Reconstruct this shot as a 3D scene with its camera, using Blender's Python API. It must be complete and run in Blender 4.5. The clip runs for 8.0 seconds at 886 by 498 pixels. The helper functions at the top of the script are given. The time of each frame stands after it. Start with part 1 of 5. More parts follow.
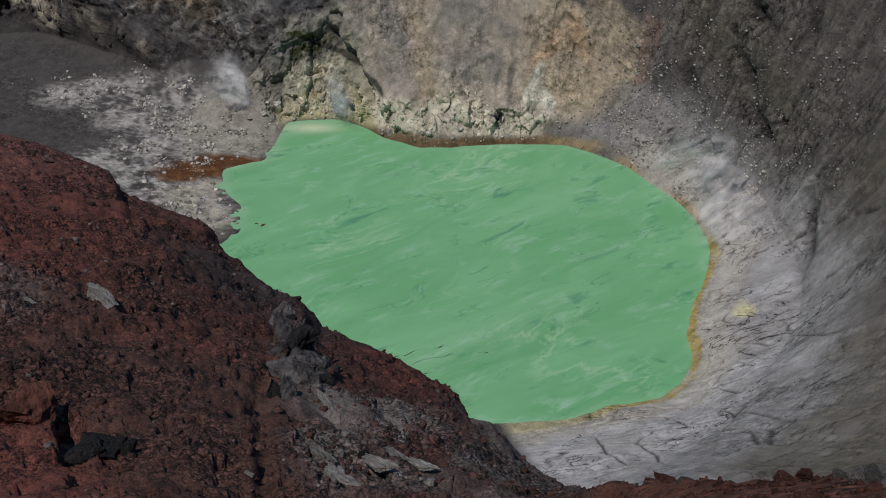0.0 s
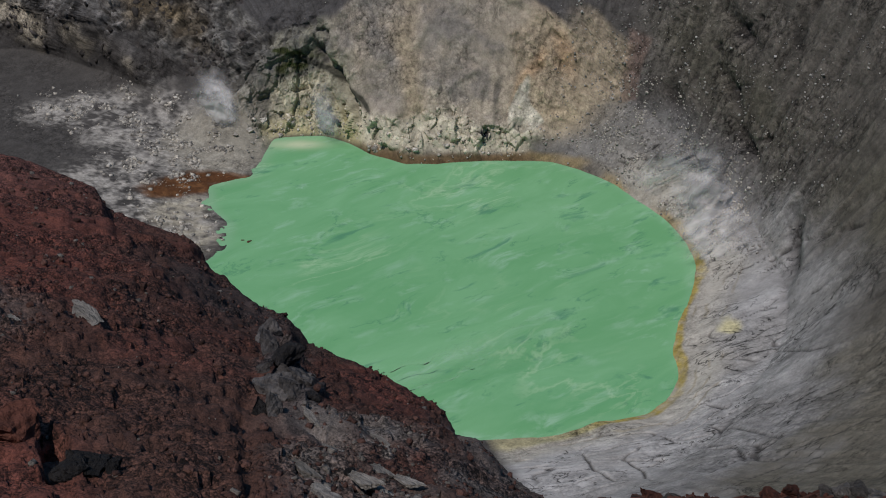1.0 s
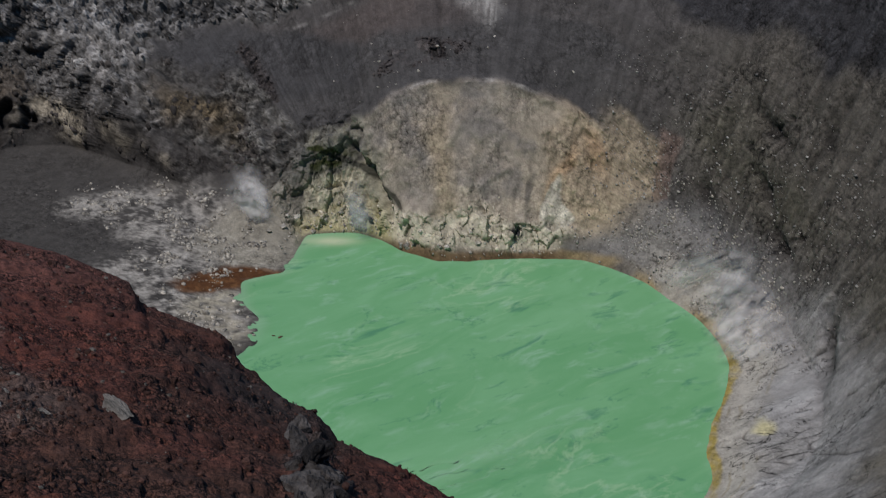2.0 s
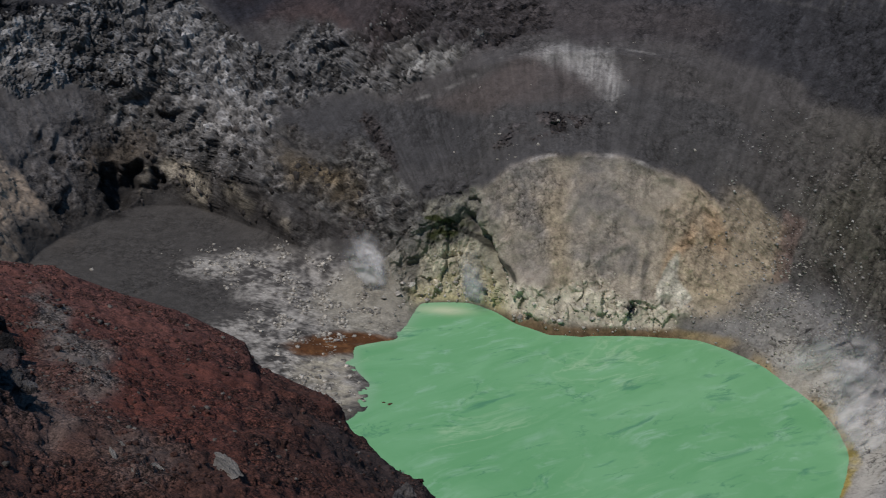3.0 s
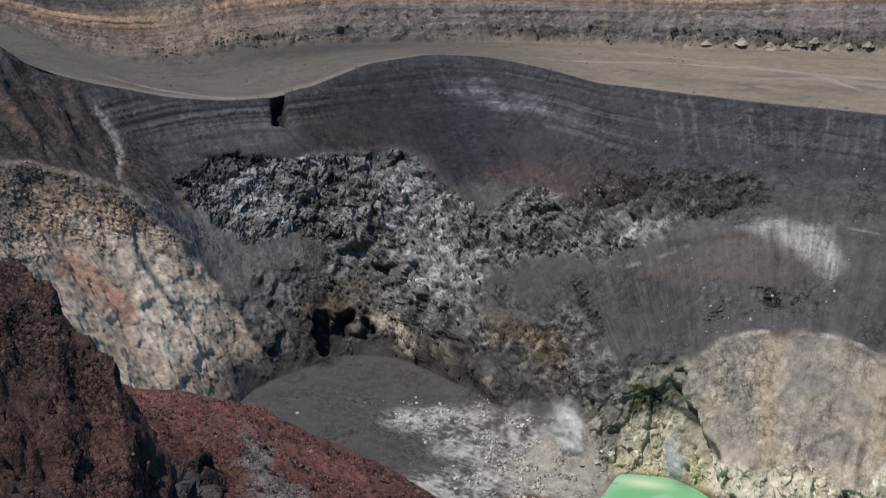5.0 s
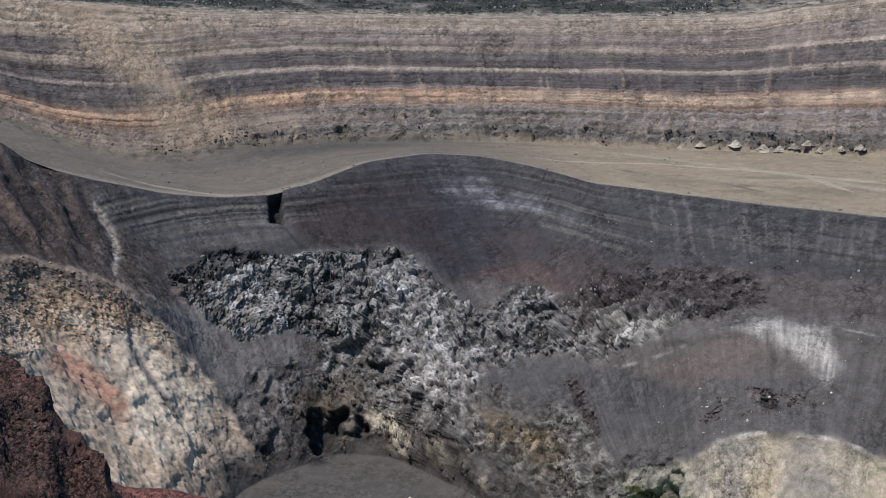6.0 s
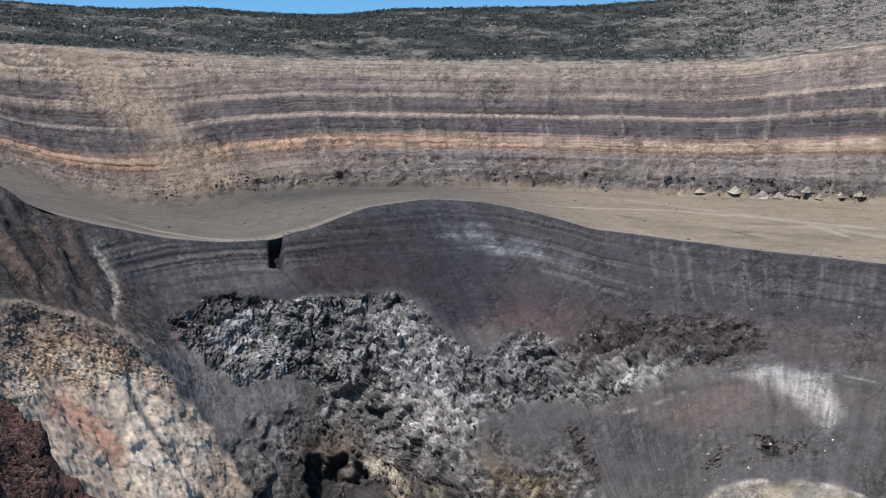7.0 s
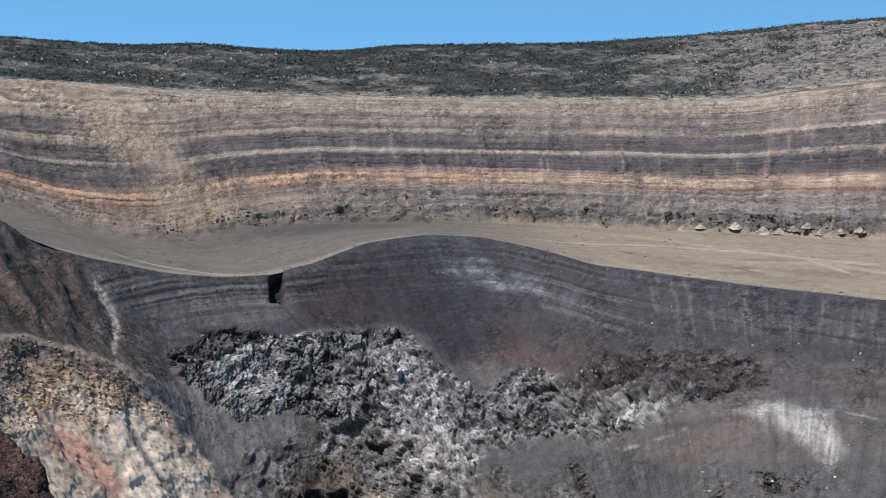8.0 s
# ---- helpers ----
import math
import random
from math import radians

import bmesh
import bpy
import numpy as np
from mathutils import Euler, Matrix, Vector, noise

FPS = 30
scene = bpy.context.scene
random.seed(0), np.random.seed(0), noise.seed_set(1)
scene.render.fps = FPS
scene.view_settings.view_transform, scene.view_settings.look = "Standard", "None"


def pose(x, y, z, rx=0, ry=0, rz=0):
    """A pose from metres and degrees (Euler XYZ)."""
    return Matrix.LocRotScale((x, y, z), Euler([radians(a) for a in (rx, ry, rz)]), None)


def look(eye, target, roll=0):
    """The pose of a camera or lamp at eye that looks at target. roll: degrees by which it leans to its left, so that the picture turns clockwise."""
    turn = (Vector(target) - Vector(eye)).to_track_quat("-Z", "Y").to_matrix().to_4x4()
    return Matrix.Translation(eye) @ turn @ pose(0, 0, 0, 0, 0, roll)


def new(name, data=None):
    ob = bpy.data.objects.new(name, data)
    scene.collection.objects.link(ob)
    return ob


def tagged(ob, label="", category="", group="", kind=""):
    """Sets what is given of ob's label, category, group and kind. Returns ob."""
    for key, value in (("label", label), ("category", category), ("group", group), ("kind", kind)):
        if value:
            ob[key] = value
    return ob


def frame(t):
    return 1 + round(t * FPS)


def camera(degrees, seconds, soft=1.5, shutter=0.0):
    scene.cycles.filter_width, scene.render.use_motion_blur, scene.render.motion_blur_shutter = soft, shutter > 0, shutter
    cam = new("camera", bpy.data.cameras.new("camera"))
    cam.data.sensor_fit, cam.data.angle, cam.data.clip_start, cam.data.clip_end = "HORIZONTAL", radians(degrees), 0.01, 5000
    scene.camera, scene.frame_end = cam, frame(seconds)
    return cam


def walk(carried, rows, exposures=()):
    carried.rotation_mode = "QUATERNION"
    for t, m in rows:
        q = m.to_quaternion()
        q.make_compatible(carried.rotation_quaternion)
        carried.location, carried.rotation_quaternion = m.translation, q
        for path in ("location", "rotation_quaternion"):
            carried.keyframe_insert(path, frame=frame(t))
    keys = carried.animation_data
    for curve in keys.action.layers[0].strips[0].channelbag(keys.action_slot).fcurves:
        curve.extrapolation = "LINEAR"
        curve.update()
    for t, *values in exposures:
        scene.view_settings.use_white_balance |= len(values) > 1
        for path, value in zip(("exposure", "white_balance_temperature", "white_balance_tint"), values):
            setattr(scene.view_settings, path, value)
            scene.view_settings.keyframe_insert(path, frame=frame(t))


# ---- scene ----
# ---- camera: held by hand on the crater rim, panning left and tilting up ----
LENS = 40.0
EYE = (0.0, 0.0, 250.0)            # 250 m above the lake, whose water stands at z = 0
ROWS = [                           # seconds, tilt from straight down, lean, heading (degrees)
    (0.0, 56.455, 0.465, -0.309),
    (0.5, 56.549, 0.353, -0.516),
    (1.0, 57.223, 0.151, -0.865),
    (1.2, 57.666, 0.149, -0.867),
    (2.3, 63.338, 0.561, 2.076),
    (2.5, 64.060, 0.593, 3.267),
    (3.0, 65.236, 0.810, 6.482),
    (3.5, 65.992, 1.066, 10.180),
    (4.0, 67.384, 0.984, 13.939),
    (4.5, 70.019, 0.872, 16.118),
    (5.0, 72.996, 0.740, 16.821),
    (5.2, 74.330, 0.640, 16.850),
    (6.3, 78.270, 0.190, 16.711),
    (6.5, 78.666, 0.171, 16.711),
    (7.0, 79.740, 0.103, 16.770),
    (7.5, 80.882, 0.187, 16.760),
    (8.0, 81.400, -0.000, 16.812),
]
ARM = 0.25                         # the lens swings on the holder's arms
cam = camera(LENS, 8.0, soft=1.0, shutter=0.25)
path = []
for t, rx, ry, rz in ROWS:
    a, b = radians(rz - 8.0), radians(rx - 68.0)
    path.append((t, pose(EYE[0] - ARM * math.sin(a), EYE[1] + ARM * (math.cos(a) - 1), EYE[2] + ARM * math.sin(b), rx, ry, rz)))
walk(cam, path, [(t, e, 6500, 16) for t, e in ((0.0, -0.42), (1.2, -0.44), (2.5, -0.56), (3.0, -0.46), (3.5, -0.20), (4.0, -0.01), (4.6, 0.17), (5.2, 0.34), (6.4, 0.68), (8.0, 0.8))])

# ---- light: high sun from behind on the left, clear sky ----
SUN_HEADING, SUN_HEIGHT = 138.0, 64.0      # degrees left of straight ahead, above the horizon
world = bpy.data.worlds.new("sky")
scene.world = world
world.use_nodes = True
wn = world.node_tree.nodes
sky = wn.new("ShaderNodeTexSky")
sky.sky_type, sky.sun_disc = "NISHITA", False
sky.sun_elevation, sky.sun_rotation = radians(SUN_HEIGHT), radians(-SUN_HEADING)
sky.altitude, sky.air_density, sky.dust_density, sky.ozone_density = 2300, 0.8, 0.0, 0.5
wn["Background"].inputs["Strength"].default_value = 0.14
dip = wn.new("ShaderNodeMapping")             # thin air: the pale haze lies well below this summit
dip.inputs["Location"].default_value = (0, 0, 0.30)
gen = wn.new("ShaderNodeTexCoord")
world.node_tree.links.new(gen.outputs["Generated"], dip.inputs["Vector"])
world.node_tree.links.new(dip.outputs["Vector"], sky.inputs["Vector"])
clear = wn.new("ShaderNodeMix")                # dry mountain air, clearer and bluer than the model's
clear.data_type, clear.blend_type = "RGBA", "MULTIPLY"
clear.inputs[0].default_value, clear.inputs[7].default_value = 1.0, (0.64, 1.10, 1.07, 1)
world.node_tree.links.new(sky.outputs["Color"], clear.inputs[6])
world.node_tree.links.new(clear.outputs[2], wn["Background"].inputs["Color"])
sun = new("sun", bpy.data.lights.new("sun", "SUN"))
sun.data.energy, sun.data.angle, sun.data.color = 3.3, radians(0.5), (1.0, 0.94, 0.85)
sa, se = radians(SUN_HEADING), radians(SUN_HEIGHT)
sun.matrix_world = look((-math.sin(sa) * math.cos(se), math.cos(sa) * math.cos(se), math.sin(se)), (0, 0, 0))

# ---- terrain: rings round the lake, given as heading, distance (m) and height from the eye ----
HUB = (0.0, 375.0)
SHORE = [  # plan of the waterline
    (-46, 482), (-68, 480), (-71, 462), (-74, 446), (-91, 438), (-87, 420), (-79, 409), (-77, 391), (-83, 381),
    (-82, 350), (-66, 318), (-38, 294), (-12, 284), (25, 281), (39, 282), (51, 288), (67, 291), (75, 298), (81, 309),
    (81, 324), (86, 340), (95, 361), (99, 376), (98, 391), (93, 408), (84, 423), (76, 437), (66, 447), (52, 456),
    (38, 457), (21, 457), (4, 455), (-10, 455), (-25, 464), (-35, 475)]
TOE = [  # foot of the walls, top of the shore cliffs
    (37, 350, 20), (33, 400, 10), (30.5, 460, 8), (28.5, 522, 7), (27, 563, 7), (25.5, 580, 7), (21.7, 602, 9), (18, 585, 9), (14.6, 527, 11), (11, 506, 14), (8, 506, 30),
    (5.2, 506, 42), (3.4, 500, 56), (1.5, 500, 63), (-0.6, 500, 64), (-3, 498, 62), (-6, 496, 50), (-9, 484, 32), (-12, 462, 20), (-15, 432, 16),
    (-18, 392, 13), (-20, 350, 13), (-19, 305, 14), (-14, 255, 16), (-8, 232, 19), (-3, 225, 21), (4, 215, 30), (14, 235, 40), (24, 280, 26), (32, 315, 22)]
MID = [
    (37, 580, 127), (32.6, 598, 108), (30.5, 608, 94.5), (28.6, 624, 74.5), (26.3, 650, 92), (24, 668, 98), (21, 676, 97), (18.6, 680, 95.5), (15.9, 645, 82), (12.4, 640, 88),
    (10.4, 600, 80), (7.5, 565, 82), (5, 545, 90), (1.1, 545, 97), (-2.2, 542, 97.5), (-4.4, 538, 97), (-8, 520, 90), (-12, 500, 78), (-18, 450, 80),
    (-25, 390, 90), (-33, 320, 105), (-42, 260, 115), (-55, 190, 140), (-70, 110, 175), (-60, 60, 190), (0, 60, 172), (40, 110, 165), (50, 200, 155), (48, 320, 140), (43, 450, 135)]
RIM = [
    (60, 330, 225), (48, 540, 200), (42, 620, 186), (36.9, 670, 171), (35.6, 680, 156), (33.4, 680, 147), (29.7, 700, 132.5), (27.1, 708, 127.7),
    (25, 712, 127.9), (22.8, 728, 132.2), (20.4, 755, 140), (17.5, 790, 140.3), (15, 783, 139.4), (12.4, 742, 138.5), (9.7, 688, 137.4),
    (5.7, 652, 138.4), (1.9, 632, 137.5), (-3.5, 612, 137.5), (-8, 590, 142), (-12, 560, 150), (-25, 455, 182), (-40, 335, 206), (-60, 195, 228),
    (-80, 90, 243), (-90, 30, 247), (180, 6, 248), (100, 40, 247), (80, 130, 242)]
FOOT = [
    (60, 600, 220), (45, 800, 190), (36.9, 850, 165.5), (34.6, 845, 148), (32.1, 836, 138), (28.8, 836, 132.5), (26.5, 850, 139.6), (21.7, 862, 138.8),
    (13.7, 862, 138.5), (5.8, 850, 136), (-3.4, 830, 138), (-12, 760, 158), (-25, 650, 195), (-45, 480, 225), (-70, 270, 240), (-110, 110, 246),
    (180, 50, 247), (120, 110, 246), (85, 300, 240)]
TOP = [
    (60, 700, 258), (45, 900, 245), (36.6, 960, 239.8), (31.9, 965, 233.2), (26.8, 978, 226.8), (19, 980, 222.8), (11.1, 978, 221.3), (3.4, 968, 222.1),
    (1, 965, 229), (-3, 960, 237.8), (-12, 900, 248), (-25, 780, 255), (-45, 590, 250), (-70, 370, 240), (-110, 220, 230),
    (180, 160, 228), (120, 200, 235), (85, 400, 250)]
CREST = [
    (60, 1200, 290), (45, 1350, 285), (36.5, 1400, 280), (31.8, 1400, 271.5), (28, 1400, 273.7), (25, 1400, 268), (21.6, 1400, 264.7), (19, 1400, 272.2), (15, 1400, 273),
    (11.2, 1400, 274.2), (6, 1400, 281.3), (1.1, 1400, 292.8), (-2.9, 1400, 300.6), (-12, 1350, 310), (-25, 1200, 300), (-45, 900, 270),
    (-70, 700, 220), (-110, 550, 150), (180, 500, 130), (120, 550, 170), (85, 850, 250)]

NBEAR = 1440


def ring(points, from_eye=True, smooth=1.2):
    """Distance from the hub and height along all bearings, from a ring of plan points."""
    th, rho, zz = [], [], []
    for p in points:
        if from_eye:
            a = radians(p[0])
            x, y, z = -p[1] * math.sin(a), p[1] * math.cos(a), p[2]
        else:
            x, y, z = p[0], p[1], 0.0
        dx, dy = x - HUB[0], y - HUB[1]
        th.append(math.atan2(dy, dx))
        rho.append(math.hypot(dx, dy))
        zz.append(z)
    th, rho, zz = np.array(th), np.array(rho), np.array(zz)
    order = np.argsort(th)
    grid = np.linspace(-math.pi, math.pi, NBEAR, endpoint=False)
    k = np.arange(-40, 41)
    w = np.exp(-0.5 * (k * 360 / NBEAR / smooth) ** 2)
    out = []
    for v in (rho, zz):
        g = np.interp(grid, th[order], v[order], period=2 * math.pi)
        g = np.convolve(np.concatenate((g[-40:], g, g[:40])), w / w.sum(), "valid")
        out.append(np.concatenate((g, g[:1])))
    return out


RINGS = [ring(SHORE, False, 0.7), ring(TOE, smooth=1.0), ring(MID, smooth=1.0), ring(RIM, smooth=0.6), ring(FOOT), ring(TOP), ring(CREST, smooth=0.8)]


def at_bearing(table, th):
    u = (np.mod(th + math.pi, 2 * math.pi)) / (2 * math.pi) * NBEAR
    i = np.minimum(u.astype(int), NBEAR - 1)
    f = u - i
    return table[i] * (1 - f) + table[i + 1] * f


def crater_profile(th, s):
    """Plan distance and height at bearing th and ring parameter s: 0 shore, 1 toe, 2 mid, 3 rim, 4 foot, 5 top, 6 crest."""
    R = [at_bearing(r, th) for r, _ in RINGS]
    Z = [at_bearing(z, th) for _, z in RINGS]
    R = [np.maximum(R[0] - 25, 1.0)] + R + [R[6] + 3400]
    Z = [np.full_like(th, -9.0)] + Z + [np.full_like(th, -500.0)]
    rho, z = np.zeros_like(th), np.zeros_like(th)
    for k in range(len(R) - 1):
        f = np.clip(s + 1 - k, 0, 1)
        if k == 0:
            rho += R[0]
            z += Z[0]
        rho += f * (R[k + 1] - R[k])
        z += f * (Z[k + 1] - Z[k])
    return rho, z


# ---- noise on arrays ----
PERM = np.random.RandomState(7).permutation(4096).astype(np.int64)


def hash3(i, j, k):
    return PERM[(PERM[(PERM[i & 4095] + j) & 4095] + k) & 4095]


GRAD = np.random.RandomState(3).normal(size=(4096, 3))
GRAD /= np.linalg.norm(GRAD, axis=1)[:, None]


def perlin(p):
    i = np.floor(p).astype(np.int64)
    f = p - i
    u = f * f * f * (f * (f * 6 - 15) + 10)
    out = np.zeros(len(p))
    for a in (0, 1):
        for b in (0, 1):
            for c in (0, 1):
                g = GRAD[hash3(i[:, 0] + a, i[:, 1] + b, i[:, 2] + c)]
                d = (g[:, 0] * (f[:, 0] - a) + g[:, 1] * (f[:, 1] - b) + g[:, 2] * (f[:, 2] - c))
                w = (u[:, 0] if a else 1 - u[:, 0]) * (u[:, 1] if b else 1 - u[:, 1]) * (u[:, 2] if c else 1 - u[:, 2])
                out += d * w
    return out * 1.6


def fbm(p, scale, octaves=4, rough=0.5, ridged=False):
    out, amp, tot = 0.0, 1.0, 0.0
    for o in range(octaves):
        n = perlin(p / scale * 2 ** o + 17.3 * o)
        out = out + amp * (1 - 2 * np.abs(n) if ridged else n)
        tot += amp
        amp *= rough
    return out / tot


def grid_mesh(name, P, wrap, material, tint=None, hard=None, parent=None, facets=None, wrinkle=None):
    """One sheet from a grid of points, rows by columns. hard: 0 for smooth ash, 1 for broken rock. facets: where faces stay sharp. wrinkle: where ash has dried in folds."""
    m, n, _ = P.shape
    idx = np.arange(m * n).reshape(m, n)
    if wrap:
        idx = np.concatenate((idx, idx[:, :1]), 1)
    q = np.stack((idx[:-1, :-1], idx[:-1, 1:], idx[1:, 1:], idx[1:, :-1]), -1).reshape(-1, 4)
    me = bpy.data.meshes.new(name)
    me.vertices.add(m * n)
    me.vertices.foreach_set("co", P.reshape(-1))
    me.loops.add(q.size)
    me.loops.foreach_set("vertex_index", q.reshape(-1).astype(np.int32))
    me.polygons.add(len(q))
    me.polygons.foreach_set("loop_start", np.arange(0, q.size, 4, dtype=np.int32))
    me.polygons.foreach_set("loop_total", np.full(len(q), 4, dtype=np.int32))
    me.polygons.foreach_set("use_smooth", np.ones(len(q), dtype=bool) if facets is None else facets.reshape(-1)[q].mean(1) < 0.5)
    me.update()
    me.validate()
    if tint is not None:
        a = me.attributes.new("tint", "FLOAT_COLOR", "POINT")
        hard = np.ones((m * n, 1)) if hard is None else hard.reshape(-1, 1)
        a.data.foreach_set("color", np.concatenate((tint.reshape(-1, 3), hard), 1).reshape(-1))
    if wrinkle is not None:
        me.attributes.new("wrinkle", "FLOAT", "POINT").data.foreach_set("value", wrinkle.reshape(-1).astype(np.float32))
    me.materials.append(material)
    ob = new(name, me)
    if parent:
        ob.parent = parent
    return ob


def normals(P, blur=14):
    a = np.gradient(P, axis=0)
    b = np.gradient(P, axis=1)
    n = np.cross(b, a)
    n /= np.linalg.norm(n, axis=2)[..., None] + 1e-9
    n = np.where(n[..., 2:3] < 0, -n, n)
    c = np.cumsum(np.concatenate((np.repeat(n[:1], blur + 1, 0), n, np.repeat(n[-1:], blur, 0))), axis=0)
    n = c[2 * blur + 1:] - c[:-2 * blur - 1]
    return n / (np.linalg.norm(n, axis=2)[..., None] + 1e-9)


# ---- foreground: scoria shoulder below the eye, edge given as heading, dip and distance ----
EDGE = [
    (300, -35, 8), (240, -6, 40), (180, -3, 60), (120, -4, 70), (75, -8, 130), (60, -12, 130), (37.2, -20, 130), (32.5, -22.6, 130), (30.2, -22.9, 130), (26.7, -24, 128), (23.1, -25.8, 125), (20.8, -26.7, 120),
    (17.4, -28.6, 112), (17.0, -29.7, 110), (13.1, -31.5, 100), (12.1, -33.1, 96), (9.8, -35.0, 90), (8.3, -35.6, 86), (7.5, -37.1, 82),
    (4.6, -37.9, 76), (1.6, -39.2, 70), (-0.5, -40.4, 66), (-1.5, -41.5, 62), (-2.9, -41.7, 60), (-5.1, -43.4, 55), (-7.7, -44.3, 46),
    (-10.3, -44.4, 30), (-13.1, -44.0, 20), (-18.0, -43.1, 14), (-24.4, -41.7, 12), (-35, -40, 10), (-60, -35, 8)]
RIB = [(300, -70, 60), (110, -40, 60), (75, -2, 60), (60, -8, 68), (37.2, -16.2, 75), (35.9, -17.6, 73), (34.9, -19.7, 71), (33.3, -21.2, 69), (32.4, -24.2, 67), (30, -29, 64), (26, -34, 60), (20, -46, 50)]


def shoulder(az, r):
    """Height of the scoria shoulder at heading az (degrees) and distance r."""
    e = np.array(sorted(EDGE))
    el, re = np.interp(az, e[:, 0], e[:, 1]), np.interp(az, e[:, 0], e[:, 2])
    even = np.mean([np.interp(az + o, e[:, 0], e[:, 1]) for o in (-4, -3, -2, -1, 0, 1, 2, 3, 4)], 0)      # the edge's small steps fade out inwards
    f = np.clip((r / re - 0.72) / 0.26, 0, 1)
    el = even + (el - even) * f * f * (3 - 2 * f)
    b = np.array(sorted(RIB))
    bl, rb = np.interp(az, b[:, 0], b[:, 1]), np.interp(az, b[:, 0], b[:, 2])
    r1 = np.minimum(26, 0.6 * re)
    z1 = r1 * np.tan(np.radians(np.minimum(-47, el - 3)))
    z1 = np.where(az > 28, r1 * np.tan(np.radians(np.interp(az, [28, 36, 75, 120, 240, 300], [-47, -40, -10, -5, -8, -47]))), z1)
    ze = re * np.tan(np.radians(el))
    f0 = np.clip((r - 0.8) / (r1 - 0.8), 0, 1)
    f1 = np.clip((r - r1) / (re - r1), 0, 1)
    f2 = np.maximum(r - re, 0)
    z = -1.75 + f0 * (z1 + 1.75) + f1 * (ze - z1) - f2 * 1.5
    rib = rb * np.tan(np.radians(bl)) - np.abs(r - rb) * np.where(r > rb, 1.3, 0.55)
    f = np.clip((az - 17) / 6, 0, 1)
    return z + np.where(az > 23, 1, f * f * (3 - 2 * f)) * (np.maximum(z, rib) - z) + 250


def worley(p):
    """Distances to the nearest two scattered seeds, a random number of the nearest one's cell, and a tilted plane over it."""
    i = np.floor(p).astype(np.int64)
    f = p - i
    d1, d2, cell, tilt = np.full(len(p), 9.0), np.full(len(p), 9.0), np.zeros(len(p)), np.zeros(len(p))
    for a in (-1, 0, 1):
        for b in (-1, 0, 1):
            for c in (-1, 0, 1):
                h = hash3(i[:, 0] + a, i[:, 1] + b, i[:, 2] + c)
                dx = a + h / 4096 - f[:, 0]
                dy = b + PERM[h] / 4096 - f[:, 1]
                dz = c + PERM[(h + 977) & 4095] / 4096 - f[:, 2]
                d = dx * dx + dy * dy + dz * dz
                near = d < d1
                d2 = np.where(near, d1, np.minimum(d2, d))
                cell = np.where(near, PERM[(h + 331) & 4095] / 4096, cell)
                g = GRAD[PERM[(h + 57) & 4095]]
                tilt = np.where(near, dx * g[:, 0] + dy * g[:, 1] + dz * g[:, 2], tilt)
                d1 = np.where(near, d, d1)
    return np.sqrt(d1), np.sqrt(d2), cell, tilt


def step(lo, hi, v):
    f = np.clip((v - lo) / (hi - lo), 0, 1)
    return f * f * (3 - 2 * f)


def band(v, lo, hi, soft):
    return step(lo - soft, lo + soft, v) * (1 - step(hi - soft, hi + soft, v))


def put(tint, colour, mask):
    """Lay a colour over the tint where the mask says."""
    m = np.clip(mask, 0, 1)[:, None]
    return tint * (1 - m) + np.array(colour)[None, :] * m


def trail(B, points, width):
    """A line along the ground through a few places (bearing, ring parameter): 1 on it, falling to 0 beside it."""
    p = np.array(points, float)
    u = np.linspace(0, len(p) - 1, 36 * (len(p) - 1) + 1)
    a = np.radians(np.interp(u, np.arange(len(p)), p[:, 0]))
    rho, z = crater_profile(a, np.interp(u, np.arange(len(p)), p[:, 1]))
    Q = np.stack((HUB[0] + rho * np.cos(a), HUB[1] + rho * np.sin(a), z), -1)
    k = np.flatnonzero(((B > Q.min(0) - 4 * width - 3) & (B < Q.max(0) + 4 * width + 3)).all(1))
    W = B[k] + 0.8 * width * np.stack([fbm(B[k] + o, 4 * width + 3, 3, 0.6) for o in (0, 37, 71)], -1)
    near = np.full(len(k), 1e9)
    for c, v in zip(Q, u):
        slim = 0.35 + 0.65 * min(1, 3 * min(v, len(p) - 1 - v))
        near = np.minimum(near, ((W - c) ** 2).sum(1) / slim ** 2)
    out = np.zeros(len(B))
    out[k] = np.clip(1.5 * np.exp(-near / width ** 2), 0, 1)
    return out


# ---- materials ----
def nodes_of(name):
    m = bpy.data.materials.new(name)
    m.use_nodes = True
    t = m.node_tree
    return m, t.nodes, t.links, t.nodes["Principled BSDF"]


def noise_node(n, l, co, scale, detail=6.0, rough=0.6, distort=0.0):
    x = n.new("ShaderNodeTexNoise")
    x.inputs["Scale"].default_value = scale
    x.inputs["Detail"].default_value = detail
    x.inputs["Roughness"].default_value = rough
    x.inputs["Distortion"].default_value = distort
    l.new(co, x.inputs["Vector"])
    return x.outputs["Fac"]


def ranged(n, l, value, a, b, lo, hi):
    x = n.new("ShaderNodeMapRange")
    for k, v in zip((1, 2, 3, 4), (a, b, lo, hi)):
        x.inputs[k].default_value = v
    l.new(value, x.inputs[0])
    return x.outputs[0]


def mathed(n, l, op, a, b):
    x = n.new("ShaderNodeMath")
    x.operation = op
    for k, v in enumerate((a, b)):
        if isinstance(v, (int, float)):
            x.inputs[k].default_value = v
        else:
            l.new(v, x.inputs[k])
    return x.outputs[0]


